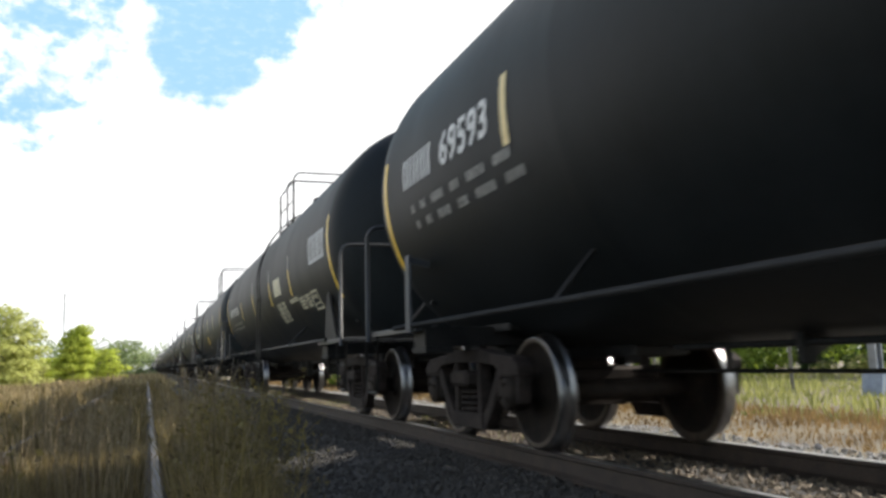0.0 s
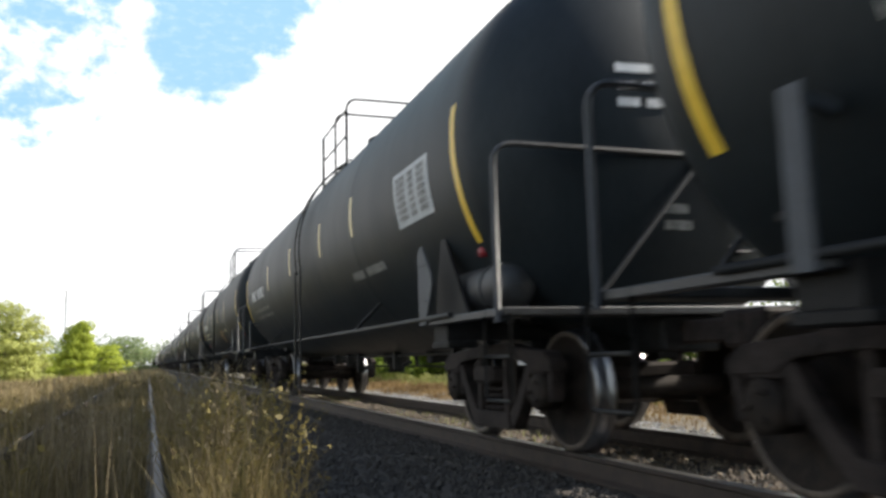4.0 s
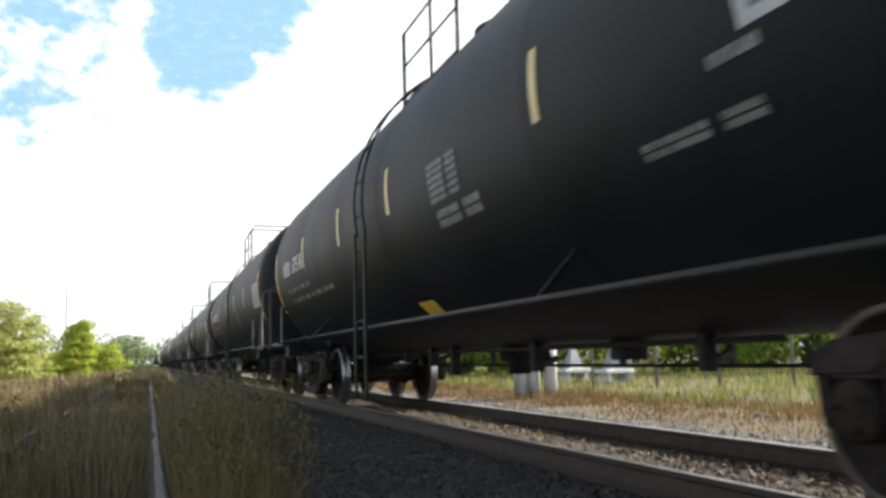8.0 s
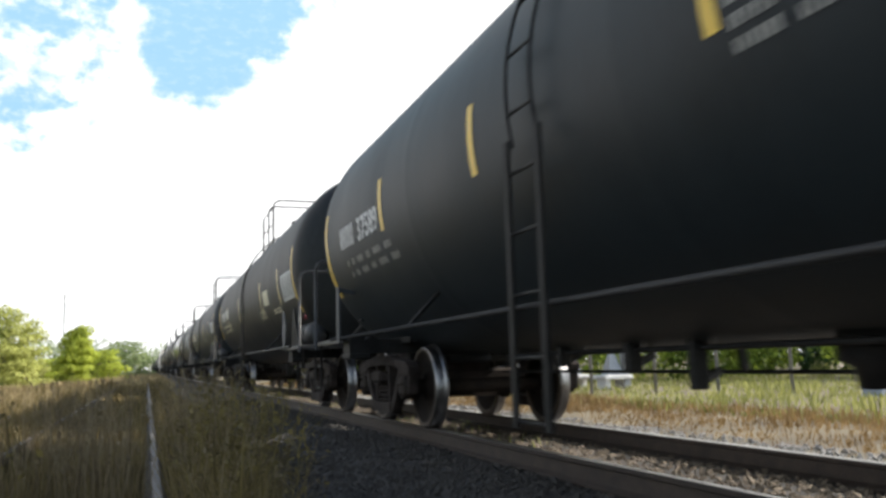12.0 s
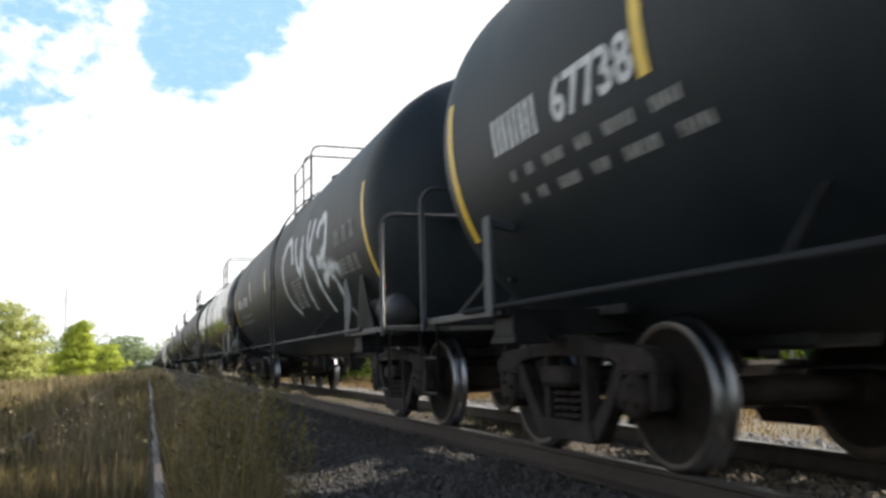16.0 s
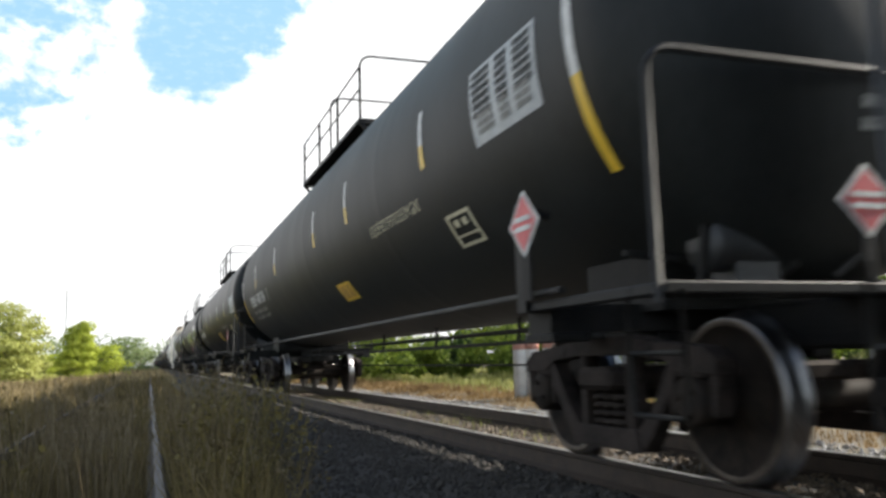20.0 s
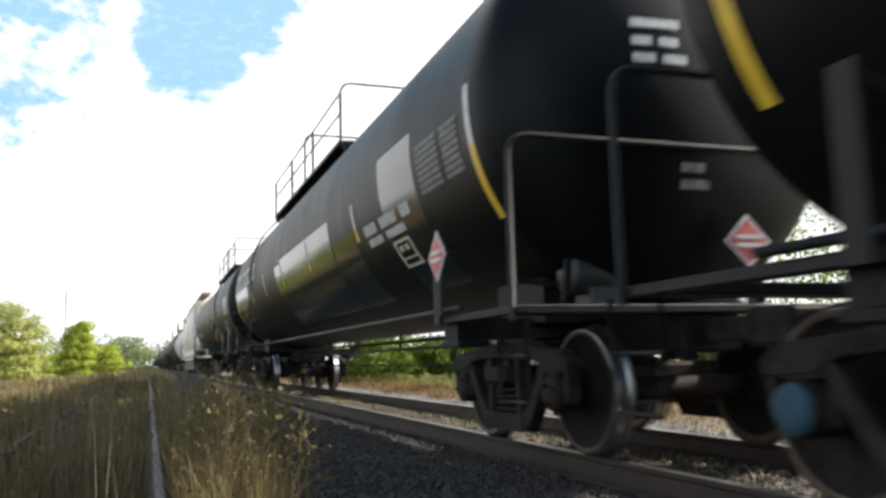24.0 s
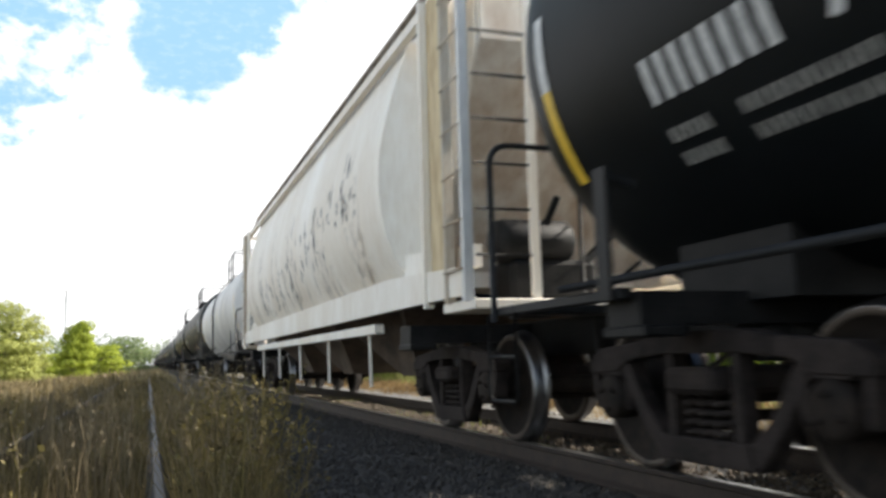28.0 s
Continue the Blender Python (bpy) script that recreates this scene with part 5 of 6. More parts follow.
c = couple(gas_car(M_JET, "long black gas tank car with glossy repainted panels on rails", (-4.9, -1.84, 0.77, 3.12, 5.3), 4.6, -20.8, -4.2, (7.88, 6.15, -20.8, -13.4), (-26.7, -33.2), None, ink=M_DIM, walkway=(-1.85, 5.15)), LB)
for y0, y1, a0, a1 in ((1.5, 0.87, -51.7, -5.7), (0.87, -3.5, -51.7, -3.2), (-3.55, -4.75, -51.7, -15.5), (8.65, 6.05, -21.8, -3.2), (-6.1, -7.25, -51.7, 4.6)):
    bm = bmesh.new()
    shell_patch(bm, RB, ZB, y1, y0, a0, a1, 0.0025)
    part("repainted_patch", bm, M_SHINE, c, "glossy black repainted patch")
end_placard(c, 0.26, 1.5)
bm = bmesh.new()
box(bm, -1.618, -1.613, LB / 2 - 2.165, LB / 2 - 2.035, 1.24, 1.36)
part("white_tag", bm, M_WHITE, c, "white reflective tag")
letters(c, RB, ZB, 8.4, 4.55, -2.2, 12.4, 6, M_WHITE, "large_mark", 0.1)
rows_of(c, RB, ZB, -7.4, -8.45, -18.6, -2.2, 8, M_DIM, (0.6, 0.4))
rows_of(c, RB, ZB, -5.25, -6.95, -20.8, -16.5, 1, M_WHITE, (0.5, 0.6, 0.3))
rows_of(c, RB, ZB, -5.3, -6.65, -25.5, -22.3, 1, M_WHITE, (0.5, 0.6))

c = couple(gas_car(M_JET, "long black gas tank car with graffiti and yellow label on rails", (-5.7, -2.55, 0.2, 3.2, 5.75), -4.75, -11.8, 5.6, (7.75, 5.4, -26.7, -18.1), panel=(-7.15, -8.2, -14.4, 4.6), walkway=(-5.05, 1.65), yellow=(-0.35, -1.05, -40.5, -26.9), digits="781236"), LB)
words_on(c, RB, ZB, "LIQUEFIED PETROLEUM GAS", -1.77, -3.95, -27.3, 0.13, M_CREAM)
rows_of(c, RB, ZB, -1.8, -3.15, -33.9, -31.1, 1, M_CREAM, (0.2, 0.6))
scrawl(c, RB, ZB, [[(-6.7, -33 + k % 2 * 2), (-6.75 - 0.08 * k, -20.8), (-6.8 - 0.08 * k, -36.2), (-6.85 - 0.08 * k, -19.7)] for k in range(7)] + [[(-6.65, -26.2), (-7.15, -21.8), (-7.75, -25.1)]], 0.05, M_SPRAYTHIN)
scrawl(c, RB, ZB, [[(4.8, -18.6), (4.65, -26.2), (4.55, -19.7), (4.4, -26.2)], [(4.25, -26.2), (4.15, -18.6), (4.05, -26.2)], [(3.95, -18.6), (3.9, -27.3), (3.75, -19.7)], [(3.65, -19.7), (3.55, -26.2), (3.4, -20.8)]], 0.03, M_SPRAYTHIN)
scrawl(c, RB, ZB, [[(2.8, -24), (2.9, -31.7), (2.7, -35), (2.6, -26.2), (2.75, -22.9)], [(2.45, -19.7), (2.35, -11.3), (2.1, -11.3), (2.05, -19.7), (2.25, -24), (2.45, -19.7)], [(2.15, -17.6), (1.85, -17.6), (1.7, -26.2), (1.9, -30.6), (2.15, -26.2)],
                   [(2.55, -30.6), (2.35, -39.6), (2.05, -42), (1.9, -35), (2.1, -31.7)], [(2.35, -26.2), (2.05, -28.3), (2.15, -33.9), (2.45, -31.7)], [(1.85, -30.6), (1.65, -31.7), (1.75, -38.5), (2, -37.3)]], 0.03, M_SPRAYTHIN)
scrawl(c, RB, ZB, [[(-1.0, -27), (-1.1, -18), (-1.35, -19), (-1.3, -27), (-1.05, -30)], [(-1.3, -22), (-1.55, -17), (-1.75, -23), (-1.5, -29), (-1.3, -26)], [(-1.1, -31), (-1.4, -28), (-1.65, -31), (-1.4, -35)]], 0.11, M_SPRAYTHIN)
scrawl(c, RB, ZB, [[(-4.95, 4.6), (-5.15, 10.2), (-5.35, 2.7), (-5.55, 9.3), (-5.65, -0.2), (-5.85, 6.5)]], 0.06, M_SPRAYTHIN)

at -= 0.35
hopper = couple(hopper_car("dirty white covered hopper car with rust stains on rails"), LH)
FOLLOWING = [(tank_car(M_PALETANK, "dirty white tank car coupled behind the hopper on rails", (-3.8, -1.2, 1.4, 4.1), -0.4, number=None), LA)]
for i in range(19):
    source = cars[(12, 13, 7, 9, 8, 3, 5)[i % 7]]
    FOLLOWING.append((copy_thing(source[0], Matrix()), LB if i % 7 < 2 else LA))
for car, length in FOLLOWING:
    couple(car, length)


# ------------------------------------------------------------------ clouds
def cloud_material():
    """White cloud that thins out to the blue behind it, in openings given by azimuth and height in degrees."""
    m = bpy.data.materials.new("cloud")
    m.use_nodes = True
    n, l = m.node_tree.nodes, m.node_tree.links
    n.clear()
    out = n.new("ShaderNodeOutputMaterial")
    uv = n.new("ShaderNodeUVMap")
    uv.uv_map = "sky"

    def noise_at(scale, detail, stretch):
        mp = n.new("ShaderNodeMapping")
        mp.inputs["Scale"].default_value = stretch
        l.new(uv.outputs[0], mp.inputs["Vector"])
        t = n.new("ShaderNodeTexNoise")
        t.inputs["Scale"].default_value, t.inputs["Detail"].default_value, t.inputs["Roughness"].default_value = scale, detail, 0.62
        l.new(mp.outputs[0], t.inputs["Vector"])
        return t.outputs["Fac"]

    def calc(op, a, b=None, c=None):
        k = n.new("ShaderNodeMath")
        k.operation = op
        for i, v in enumerate((a, b, c)):
            if v is None:
                continue
            if isinstance(v, (int, float)):
                k.inputs[i].default_value = v
            else:
                l.new(v, k.inputs[i])
        return k.outputs[0]

    sep = n.new("ShaderNodeSeparateXYZ")
    l.new(uv.outputs[0], sep.inputs[0])
    fluff = noise_at(0.4, 6, (1, 1.3, 1))

    def opening(az, el, wide, tall, lean, ragged):
        u, v = calc("SUBTRACT", sep.outputs[0], az), calc("SUBTRACT", sep.outputs[1], el)
        c, s = math.cos(radians(lean)), math.sin(radians(lean))
        p = calc("ADD", calc("MULTIPLY", u, c / wide), calc("MULTIPLY", v, s / wide))
        q = calc("ADD", calc("MULTIPLY", u, -s / tall), calc("MULTIPLY", v, c / tall))
        d = calc("SQRT", calc("ADD", calc("MULTIPLY", p, p), calc("MULTIPLY", q, q)))
        return calc("MULTIPLY", calc("ADD", calc("SUBTRACT", 1.0, d), calc("MULTIPLY", calc("SUBTRACT", fluff, 0.5), ragged)), 1.3 / max(ragged, 1.3))

    holes = None
    for o in ((2.9, 21.4, 4.5, 4.4, 0, 1.1), (5.9, 24.2, 5.2, 4.4, 45, 1.3), (2.4, 27, 6, 5, 0, 1.3), (9, 30, 8, 6, 35, 1.3), (-8.6, 17.0, 4.0, 3.2, 10, 4.5), (-7.0, 22.4, 5.6, 3.6, 0, 5.5), (-9, 31, 12, 7, 0, 2.5), (-24, 24, 10, 8, 20, 3), (34, 42, 14, 7, 0, 2)):
        a = opening(*o)
        holes = a if holes is None else calc("MAXIMUM", holes, a)
    ramp = n.new("ShaderNodeMapRange")
    ramp.interpolation_type = "SMOOTHSTEP"
    ramp.inputs["From Min"].default_value, ramp.inputs["From Max"].default_value = -0.06, 0.26
    l.new(holes, ramp.inputs["Value"])
    wisps = noise_at(0.9, 6, (1, 2.2, 1))
    wramp = n.new("ShaderNodeMapRange")
    wramp.inputs["From Min"].default_value, wramp.inputs["From Max"].default_value = 0.5, 0.78
    wramp.inputs["To Min"].default_value, wramp.inputs["To Max"].default_value = 1.0, 0.8
    l.new(wisps, wramp.inputs["Value"])
    clear = calc("MULTIPLY", calc("MULTIPLY", ramp.outputs[0], wramp.outputs[0]), 0.95)
    grey = noise_at(0.16, 5, (1, 2.5, 1))
    gr = n.new("ShaderNodeValToRGB")
    gr.color_ramp.elements[0].position, gr.color_ramp.elements[1].position = 0.34, 0.5
    gr.color_ramp.elements[0].color, gr.color_ramp.elements[1].color = (0.80, 0.82, 0.84, 1), (1, 1, 1, 1)
    l.new(grey, gr.inputs["Fac"])
    em = n.new("ShaderNodeEmission")
    em.inputs["Strength"].default_value = 0.70
    l.new(gr.outputs["Color"], em.inputs["Color"])
    tr = n.new("ShaderNodeEmission")
    tr.inputs["Color"].default_value, tr.inputs["Strength"].default_value = (0.29, 0.53, 0.73, 1), 0.66
    mx = n.new("ShaderNodeMixShader")
    l.new(clear, mx.inputs[0])
    l.new(em.outputs[0], mx.inputs[1])
    l.new(tr.outputs[0], mx.inputs[2])
    l.new(mx.outputs[0], out.inputs["Surface"])
    return m


def cloud_bank():
    azs, els = [-60 + 3 * i for i in range(41)], [-0.5 + 3.05 * j for j in range(16)]
    verts, uvs = [], []
    for el in els:
        for az in azs:
            a, b = radians(az), radians(el)
            verts.append((4200 * math.sin(a) * math.cos(b), 4200 * math.cos(a) * math.cos(b), 4200 * math.sin(b)))
            uvs.append((az, el))
    k = len(azs)
    faces = [(j * k + i, j * k + i + 1, (j + 1) * k + i + 1, (j + 1) * k + i) for j in range(len(els) - 1) for i in range(k - 1)]
    ob = raw("cloud_bank", verts, faces, cloud_material(), smooth=True)
    layer = ob.data.uv_layers.new(name="sky")
    for loop in ob.data.loops:
        layer.data[loop.index].uv = uvs[loop.vertex_index]
    return tagged(ob, "bright white drifting clouds with blue openings", "clouds", kind="structure")


clouds = cloud_bank()

# ------------------------------------------------------------------ plants
rs = np.random.RandomState(7)


def blades(name, xy, height, width, lean, material, label, category="grass", keep=None):
    """Many single blades of grass as one mesh: a bent strip of three faces each."""
    verts, faces = [], []
    for x, y in xy:
        if keep and not keep(x, y):
            continue
        h = height(x, y) * rs.uniform(0.55, 1.25)
        w = width(x, y) * rs.uniform(0.7, 1.3)
        a, b = rs.uniform(0, math.tau), rs.uniform(0, math.tau)
        dx, dy = math.cos(a) * w / 2, math.sin(a) * w / 2
        k = rs.uniform(0.1, 1.0) * lean * h
        lx, ly = math.cos(b) * k, math.sin(b) * k
        z = land(x, y) - 0.02
        i = len(verts)
        verts += [(x - dx, y - dy, z), (x + dx, y + dy, z), (x - dx * 0.8 + lx * 0.3, y - dy * 0.8 + ly * 0.3, z + h * 0.55), (x + dx * 0.8 + lx * 0.3, y + dy * 0.8 + ly * 0.3, z + h * 0.55),
                  (x + lx, y + ly, z + h)]
        faces += [(i, i + 1, i + 3, i + 2), (i + 2, i + 3, i + 4)]
    return tagged(raw(name, verts, faces, material), label, category, kind="stuff")


def patchy(x, y, s=0.5):
    return 0.5 + noise.noise((x * s, y * s, 4.2))


def off_rails(x, y):
    return abs(x - (SX + GAUGE / 2)) > 0.10 and abs(x - (SX - GAUGE / 2)) > 0.035


def verge_height(x, y):
    if -1.75 < x < 0.05:
        return 0.22 + 0.2 * patchy(x, y)
    if x > 0.1:
        return (0.40 + 0.34 * patchy(x, y, 0.9)) * (1 - 0.55 * min(1.0, max(0.0, x - 0.4) / 0.6))
    return 0.46 + 0.28 * patchy(x, y, 0.35)


near = [(rs.uniform(-5, 0.5 + 0.5 * rs.uniform(0, 1) ** 2.2), 2.2 + 13.8 * rs.uniform(0, 1) ** 1.0) for i in range(40000)]
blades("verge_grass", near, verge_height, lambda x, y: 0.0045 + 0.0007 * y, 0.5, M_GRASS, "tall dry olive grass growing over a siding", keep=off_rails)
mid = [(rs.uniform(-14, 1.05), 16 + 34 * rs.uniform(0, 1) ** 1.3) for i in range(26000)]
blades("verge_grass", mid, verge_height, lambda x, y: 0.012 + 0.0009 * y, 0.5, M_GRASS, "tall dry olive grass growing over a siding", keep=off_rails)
# sunlit-coloured field grass takes over where the train's shade ends
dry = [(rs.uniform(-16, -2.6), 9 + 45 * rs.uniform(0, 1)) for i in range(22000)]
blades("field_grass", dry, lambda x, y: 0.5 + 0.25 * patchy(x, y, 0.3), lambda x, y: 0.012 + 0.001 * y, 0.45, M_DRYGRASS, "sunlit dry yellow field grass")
far = [(rs.uniform(-45, 1.6), 50 + 170 * rs.uniform(0, 1) ** 1.4) for i in range(26000)]
blades("field_grass", far, lambda x, y: 0.5 + 0.3 * patchy(x, y, 0.12), lambda x, y: 0.05 + 0.0009 * y, 0.4, M_DRYGRASS, "sunlit dry yellow field grass")
strip = [(7.05 + 3.5 * rs.uniform(0, 1) ** 0.75, 2 + 58 * rs.uniform(0, 1) ** 1.3) for i in range(24000)]
blades("trackside_grass", strip, lambda x, y: min(0.2, 0.05 + 0.07 * (x - 7.0)) * (0.5 + 0.8 * patchy(x, y, 0.6)), lambda x, y: 0.012 + 0.0009 * y, 0.5, M_RUSSET, "short russet dry grass beside the ballast")
lawn = [(9.6 + 28 * rs.uniform(0, 1) ** 1.3, 4 + 66 * rs.uniform(0, 1)) for i in range(32000)]
blades("meadow_grass", lawn, lambda x, y: 0.16 + 0.5 * max(0, noise.noise((x * 0.22, y * 0.22, 9))), lambda x, y: 0.03 + 0.0007 * y, 0.5, M_MEADOW, "sunlit yellow-green meadow grass")
tuft = [(rs.normal(CX + s, 0.25), rs.uniform(8, 40)) for s in (-0.3, 0.45) for i in range(900)]
blades("track_weeds", tuft, lambda x, y: 0.13, lambda x, y: 0.012, 0.5, M_MEADOW, "small green weeds between the rails", keep=lambda x, y: patchy(x, y, 0.7) > 0.62)


behind = [(rs.uniform(-9, 1.1), rs.uniform(-14, 2.2)) for i in range(5000)]
blades("verge_grass", behind, verge_height, lambda x, y: 0.03, 0.5, M_GRASS, "tall dry olive grass growing over a siding", keep=lambda x, y: off_rails(x, y) and abs(x) + abs(y) > 1.2)
low = [(rs.uniform(-3.5, 0.45 + 0.4 * rs.uniform(0, 1) ** 2), 2.3 + 8.5 * rs.uniform(0, 1)) for i in range(16000)]
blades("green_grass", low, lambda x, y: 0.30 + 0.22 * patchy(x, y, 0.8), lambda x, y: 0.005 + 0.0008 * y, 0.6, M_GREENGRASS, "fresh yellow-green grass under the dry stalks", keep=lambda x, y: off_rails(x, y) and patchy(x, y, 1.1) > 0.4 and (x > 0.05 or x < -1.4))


def stems(name, xy, height, material, label, tips=0.0055, twigs=9):
    """Tall weeds: a thin stalk with side twigs and many small seed heads."""
    verts, faces = [], []

    def strip_(p, q, w):
        i = len(verts)
        verts.extend([(p[0] - w, p[1], p[2]), (p[0] + w, p[1], p[2]), (q[0] + w * 0.6, q[1], q[2]), (q[0] - w * 0.6, q[1], q[2])])
        faces.append((i, i + 1, i + 2, i + 3))

    for x, y in xy:
        h = height * rs.uniform(0.6, 1.15)
        z = land(x, y) - 0.02
        lx, ly = rs.normal(0, 0.13) * h, rs.normal(0, 0.13) * h
        strip_((x, y, z), (x + lx * 0.4, y + ly * 0.4, z + h * 0.55), 0.0035)
        strip_((x + lx * 0.4, y + ly * 0.4, z + h * 0.55), (x + lx, y + ly, z + h), 0.003)
        for k in range(twigs):
            t = rs.uniform(0.25 if twigs > 9 else 0.4, 1.0)
            p = (x + lx * t * t, y + ly * t * t, z + h * t)
            q = (p[0] + rs.normal(0, 0.07), p[1] + rs.normal(0, 0.07), p[2] + rs.uniform(0.03, 0.14))
            strip_(p, q, 0.002)
            for j in range(3):
                c = [q[m] + rs.normal(0, 0.02) for m in range(3)]
                s = tips * rs.uniform(0.55, 1.4)
                i = len(verts)
                d = rs.normal(0, 1, (2, 3)) * s
                verts.extend([tuple(c + d[0]), tuple(c + d[1]), tuple(c - d[0]), tuple(c - d[1])])
                faces.append((i, i + 1, i + 2, i + 3))
    return tagged(raw(name, verts, faces, material), label, "weeds", kind="stuff")


clumps = [(0.75, 6.2), (1.05, 7.6), (0.6, 8.8), (1.15, 9.6), (0.9, 11.5), (-0.5, 6.5), (-1.9, 7.5), (-2.6, 9.5), (0.45, 5.2), (-0.9, 10.5), (1.2, 13), (-1.8, 5.2), (0.8, 7.2), (1.25, 8.4), (0.95, 10.2), (1.3, 11), (-3.4, 11), (-3.0, 7)]
weeds = [(cx + rs.normal(0, 0.28), cy + rs.normal(0, 0.55)) for cx, cy in clumps for i in range(30)]
stems("tall_weeds", [p for p in weeds if off_rails(*p) and p[0] < 0.55 + 0.5 * rs.uniform(0, 1) ** 1.6], 0.98, M_WEED, "tall dry brown weeds with seed heads")
herbs = [(rs.normal(0.62, 0.22), rs.normal(5.2, 0.45)) for i in range(70)] + [(rs.normal(0.75, 0.3), rs.uniform(5.2, 11.5)) for i in range(80)] + [(rs.normal(-2.2, 0.7), rs.uniform(5, 12)) for i in range(40)]
stems("leafy_weeds", [p for p in herbs if off_rails(*p) and p[0] < 0.55 + 0.42 * rs.uniform(0, 1) ** 1.5], 0.86, M_GREENGRASS, "tall yellow-green leafy weeds beside the track", 0.008, 14)
reeds = [(cx + rs.normal(0, 0.3), cy + rs.normal(0, 0.6)) for cx, cy in clumps for i in range(110)]
blades("tall_grass", [p for p in reeds if p[0] < 0.5 + 0.5 * rs.uniform(0, 1) ** 2], lambda x, y: 0.8, lambda x, y: 0.004 + 0.0006 * y, 0.35, M_WEED, "tall pale dry grass stalks", keep=off_rails)


def leaf_cloud(blobs, count, size, verts, faces):
    """Leaves as small folded quads scattered in rounded clumps."""
    vol = np.array([b[3] * b[4] * b[5] for b in blobs])
    pick = rs.choice(len(blobs), count, p=vol / vol.sum())
    for k in pick:
        x, y, z, a, b, c = blobs[k]
        d = rs.normal(0, 1, 3)
        d /= np.linalg.norm(d)
        r = rs.uniform(0.45, 1.0) ** 0.5 * rs.uniform(0.85, 1.1)
        p = np.array((x + d[0] * a * r, y + d[1] * b * r, z + d[2] * c * r))
        face = d + (0, 0, 0.35) + rs.normal(0, 0.5, 3)
        face /= np.linalg.norm(face)
        u, v = np.cross(face, rs.normal(0, 1, 3)), None
        v = np.cross(face, u)
        u *= size * rs.uniform(0.6, 1.3) / np.linalg.norm(u)
        v *= size * 0.6 * rs.uniform(0.6, 1.3) / np.linalg.norm(v)
        i = len(verts)
        verts.extend([tuple(p - u), tuple(p + v), tuple(p + u), tuple(p - v)])
        faces.append((i, i + 1, i + 2, i + 3))


def tree(x, y, h, w, material, label, count=5000, leaf=0.09, name="tree", low=0.25):
    t = tagged(new(name), label, "tree" if name == "tree" else "bush")
    z = land(x, y)
    t.location = (x, y, z)
    bm = bmesh.new()
    lean = rs.normal(0, 0.04, 2) * h
    pipe(bm, [(0, 0, -0.1), (lean[0] * 0.4, lean[1] * 0.4, h * 0.35), (lean[0], lean[1], h * 0.8)], h * 0.016, 8)
    tips = []
    for k in range(7):
        a, t0 = rs.uniform(0, math.tau), rs.uniform(0.25, 0.7)
        r = w * rs.uniform(0.22, 0.42)
        p = (lean[0] * t0, lean[1] * t0, h * t0)
        q = (p[0] + math.cos(a) * r, p[1] + math.sin(a) * r, p[2] + h * rs.uniform(0.1, 0.22))
        pipe(bm, [p, ((p[0] + q[0]) / 2, (p[1] + q[1]) / 2, (p[2] + q[2]) / 2 + 0.05 * h), q], h * 0.006, 6)
        tips.append(q)
    part("trunk", bm, M_BARK, t)
    blobs = []
    for k in range(7):
        zz = low + (0.9 - low) * k / 6
        r = w * 0.5 * math.sin(math.pi * min(0.88, 0.24 + 0.64 * (zz - low) / (1 - low))) ** 0.8
        blobs.append((lean[0] * zz, lean[1] * zz, h * zz, r * 0.72, r * 0.72, h * 0.10))
        for q in range(3):
            a = rs.uniform(0, math.tau)
            d = rs.uniform(0.18, 0.32)
            blobs.append((lean[0] * zz + math.cos(a) * r * 0.7, lean[1] * zz + math.sin(a) * r * 0.7, h * (zz + rs.uniform(-0.04, 0.07)), r * d * 1.3, r * d * 1.3, h * rs.uniform(0.05, 0.11)))
    blobs.append((lean[0], lean[1], h * 0.97, w * 0.07, w * 0.07, h * 0.06))
    verts, faces = [], []
    leaf_cloud(blobs, count, leaf, verts, faces)
    raw("crown", verts, faces, material, t)
    return t


rs = np.random.RandomState(3)


def toward(az, dist):
    return dist * math.sin(radians(az)), dist * math.cos(radians(az))


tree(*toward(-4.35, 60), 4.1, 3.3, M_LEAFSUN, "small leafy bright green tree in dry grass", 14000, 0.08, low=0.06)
tree(*toward(-8.2, 46), 4.5, 4.4, M_LEAFPALE, "pale green leafy tree at the field's edge", 15000, 0.075, low=0.1)
tree(*toward(-7.2, 52), 2.4, 3.4, M_LEAFPALE, "low pale green bush in dry grass", 5000, 0.09, "bush", 0.05)
tree(*toward(-5.6, 66), 2.2, 3.0, M_LEAFSUN, "low green bush in dry grass", 4000, 0.1, "bush", 0.05)
tree(*toward(-2.6, 85), 3.2, 5.0, M_LEAFSUN, "low green bush in dry grass", 5000, 0.11, "bush", 0.05)
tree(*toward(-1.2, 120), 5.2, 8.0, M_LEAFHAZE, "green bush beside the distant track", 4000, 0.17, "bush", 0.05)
tree(*toward(-3.2, 110), 3.6, 5.5, M_LEAFSUN, "green bush beside the distant track", 4000, 0.16, "bush", 0.05)


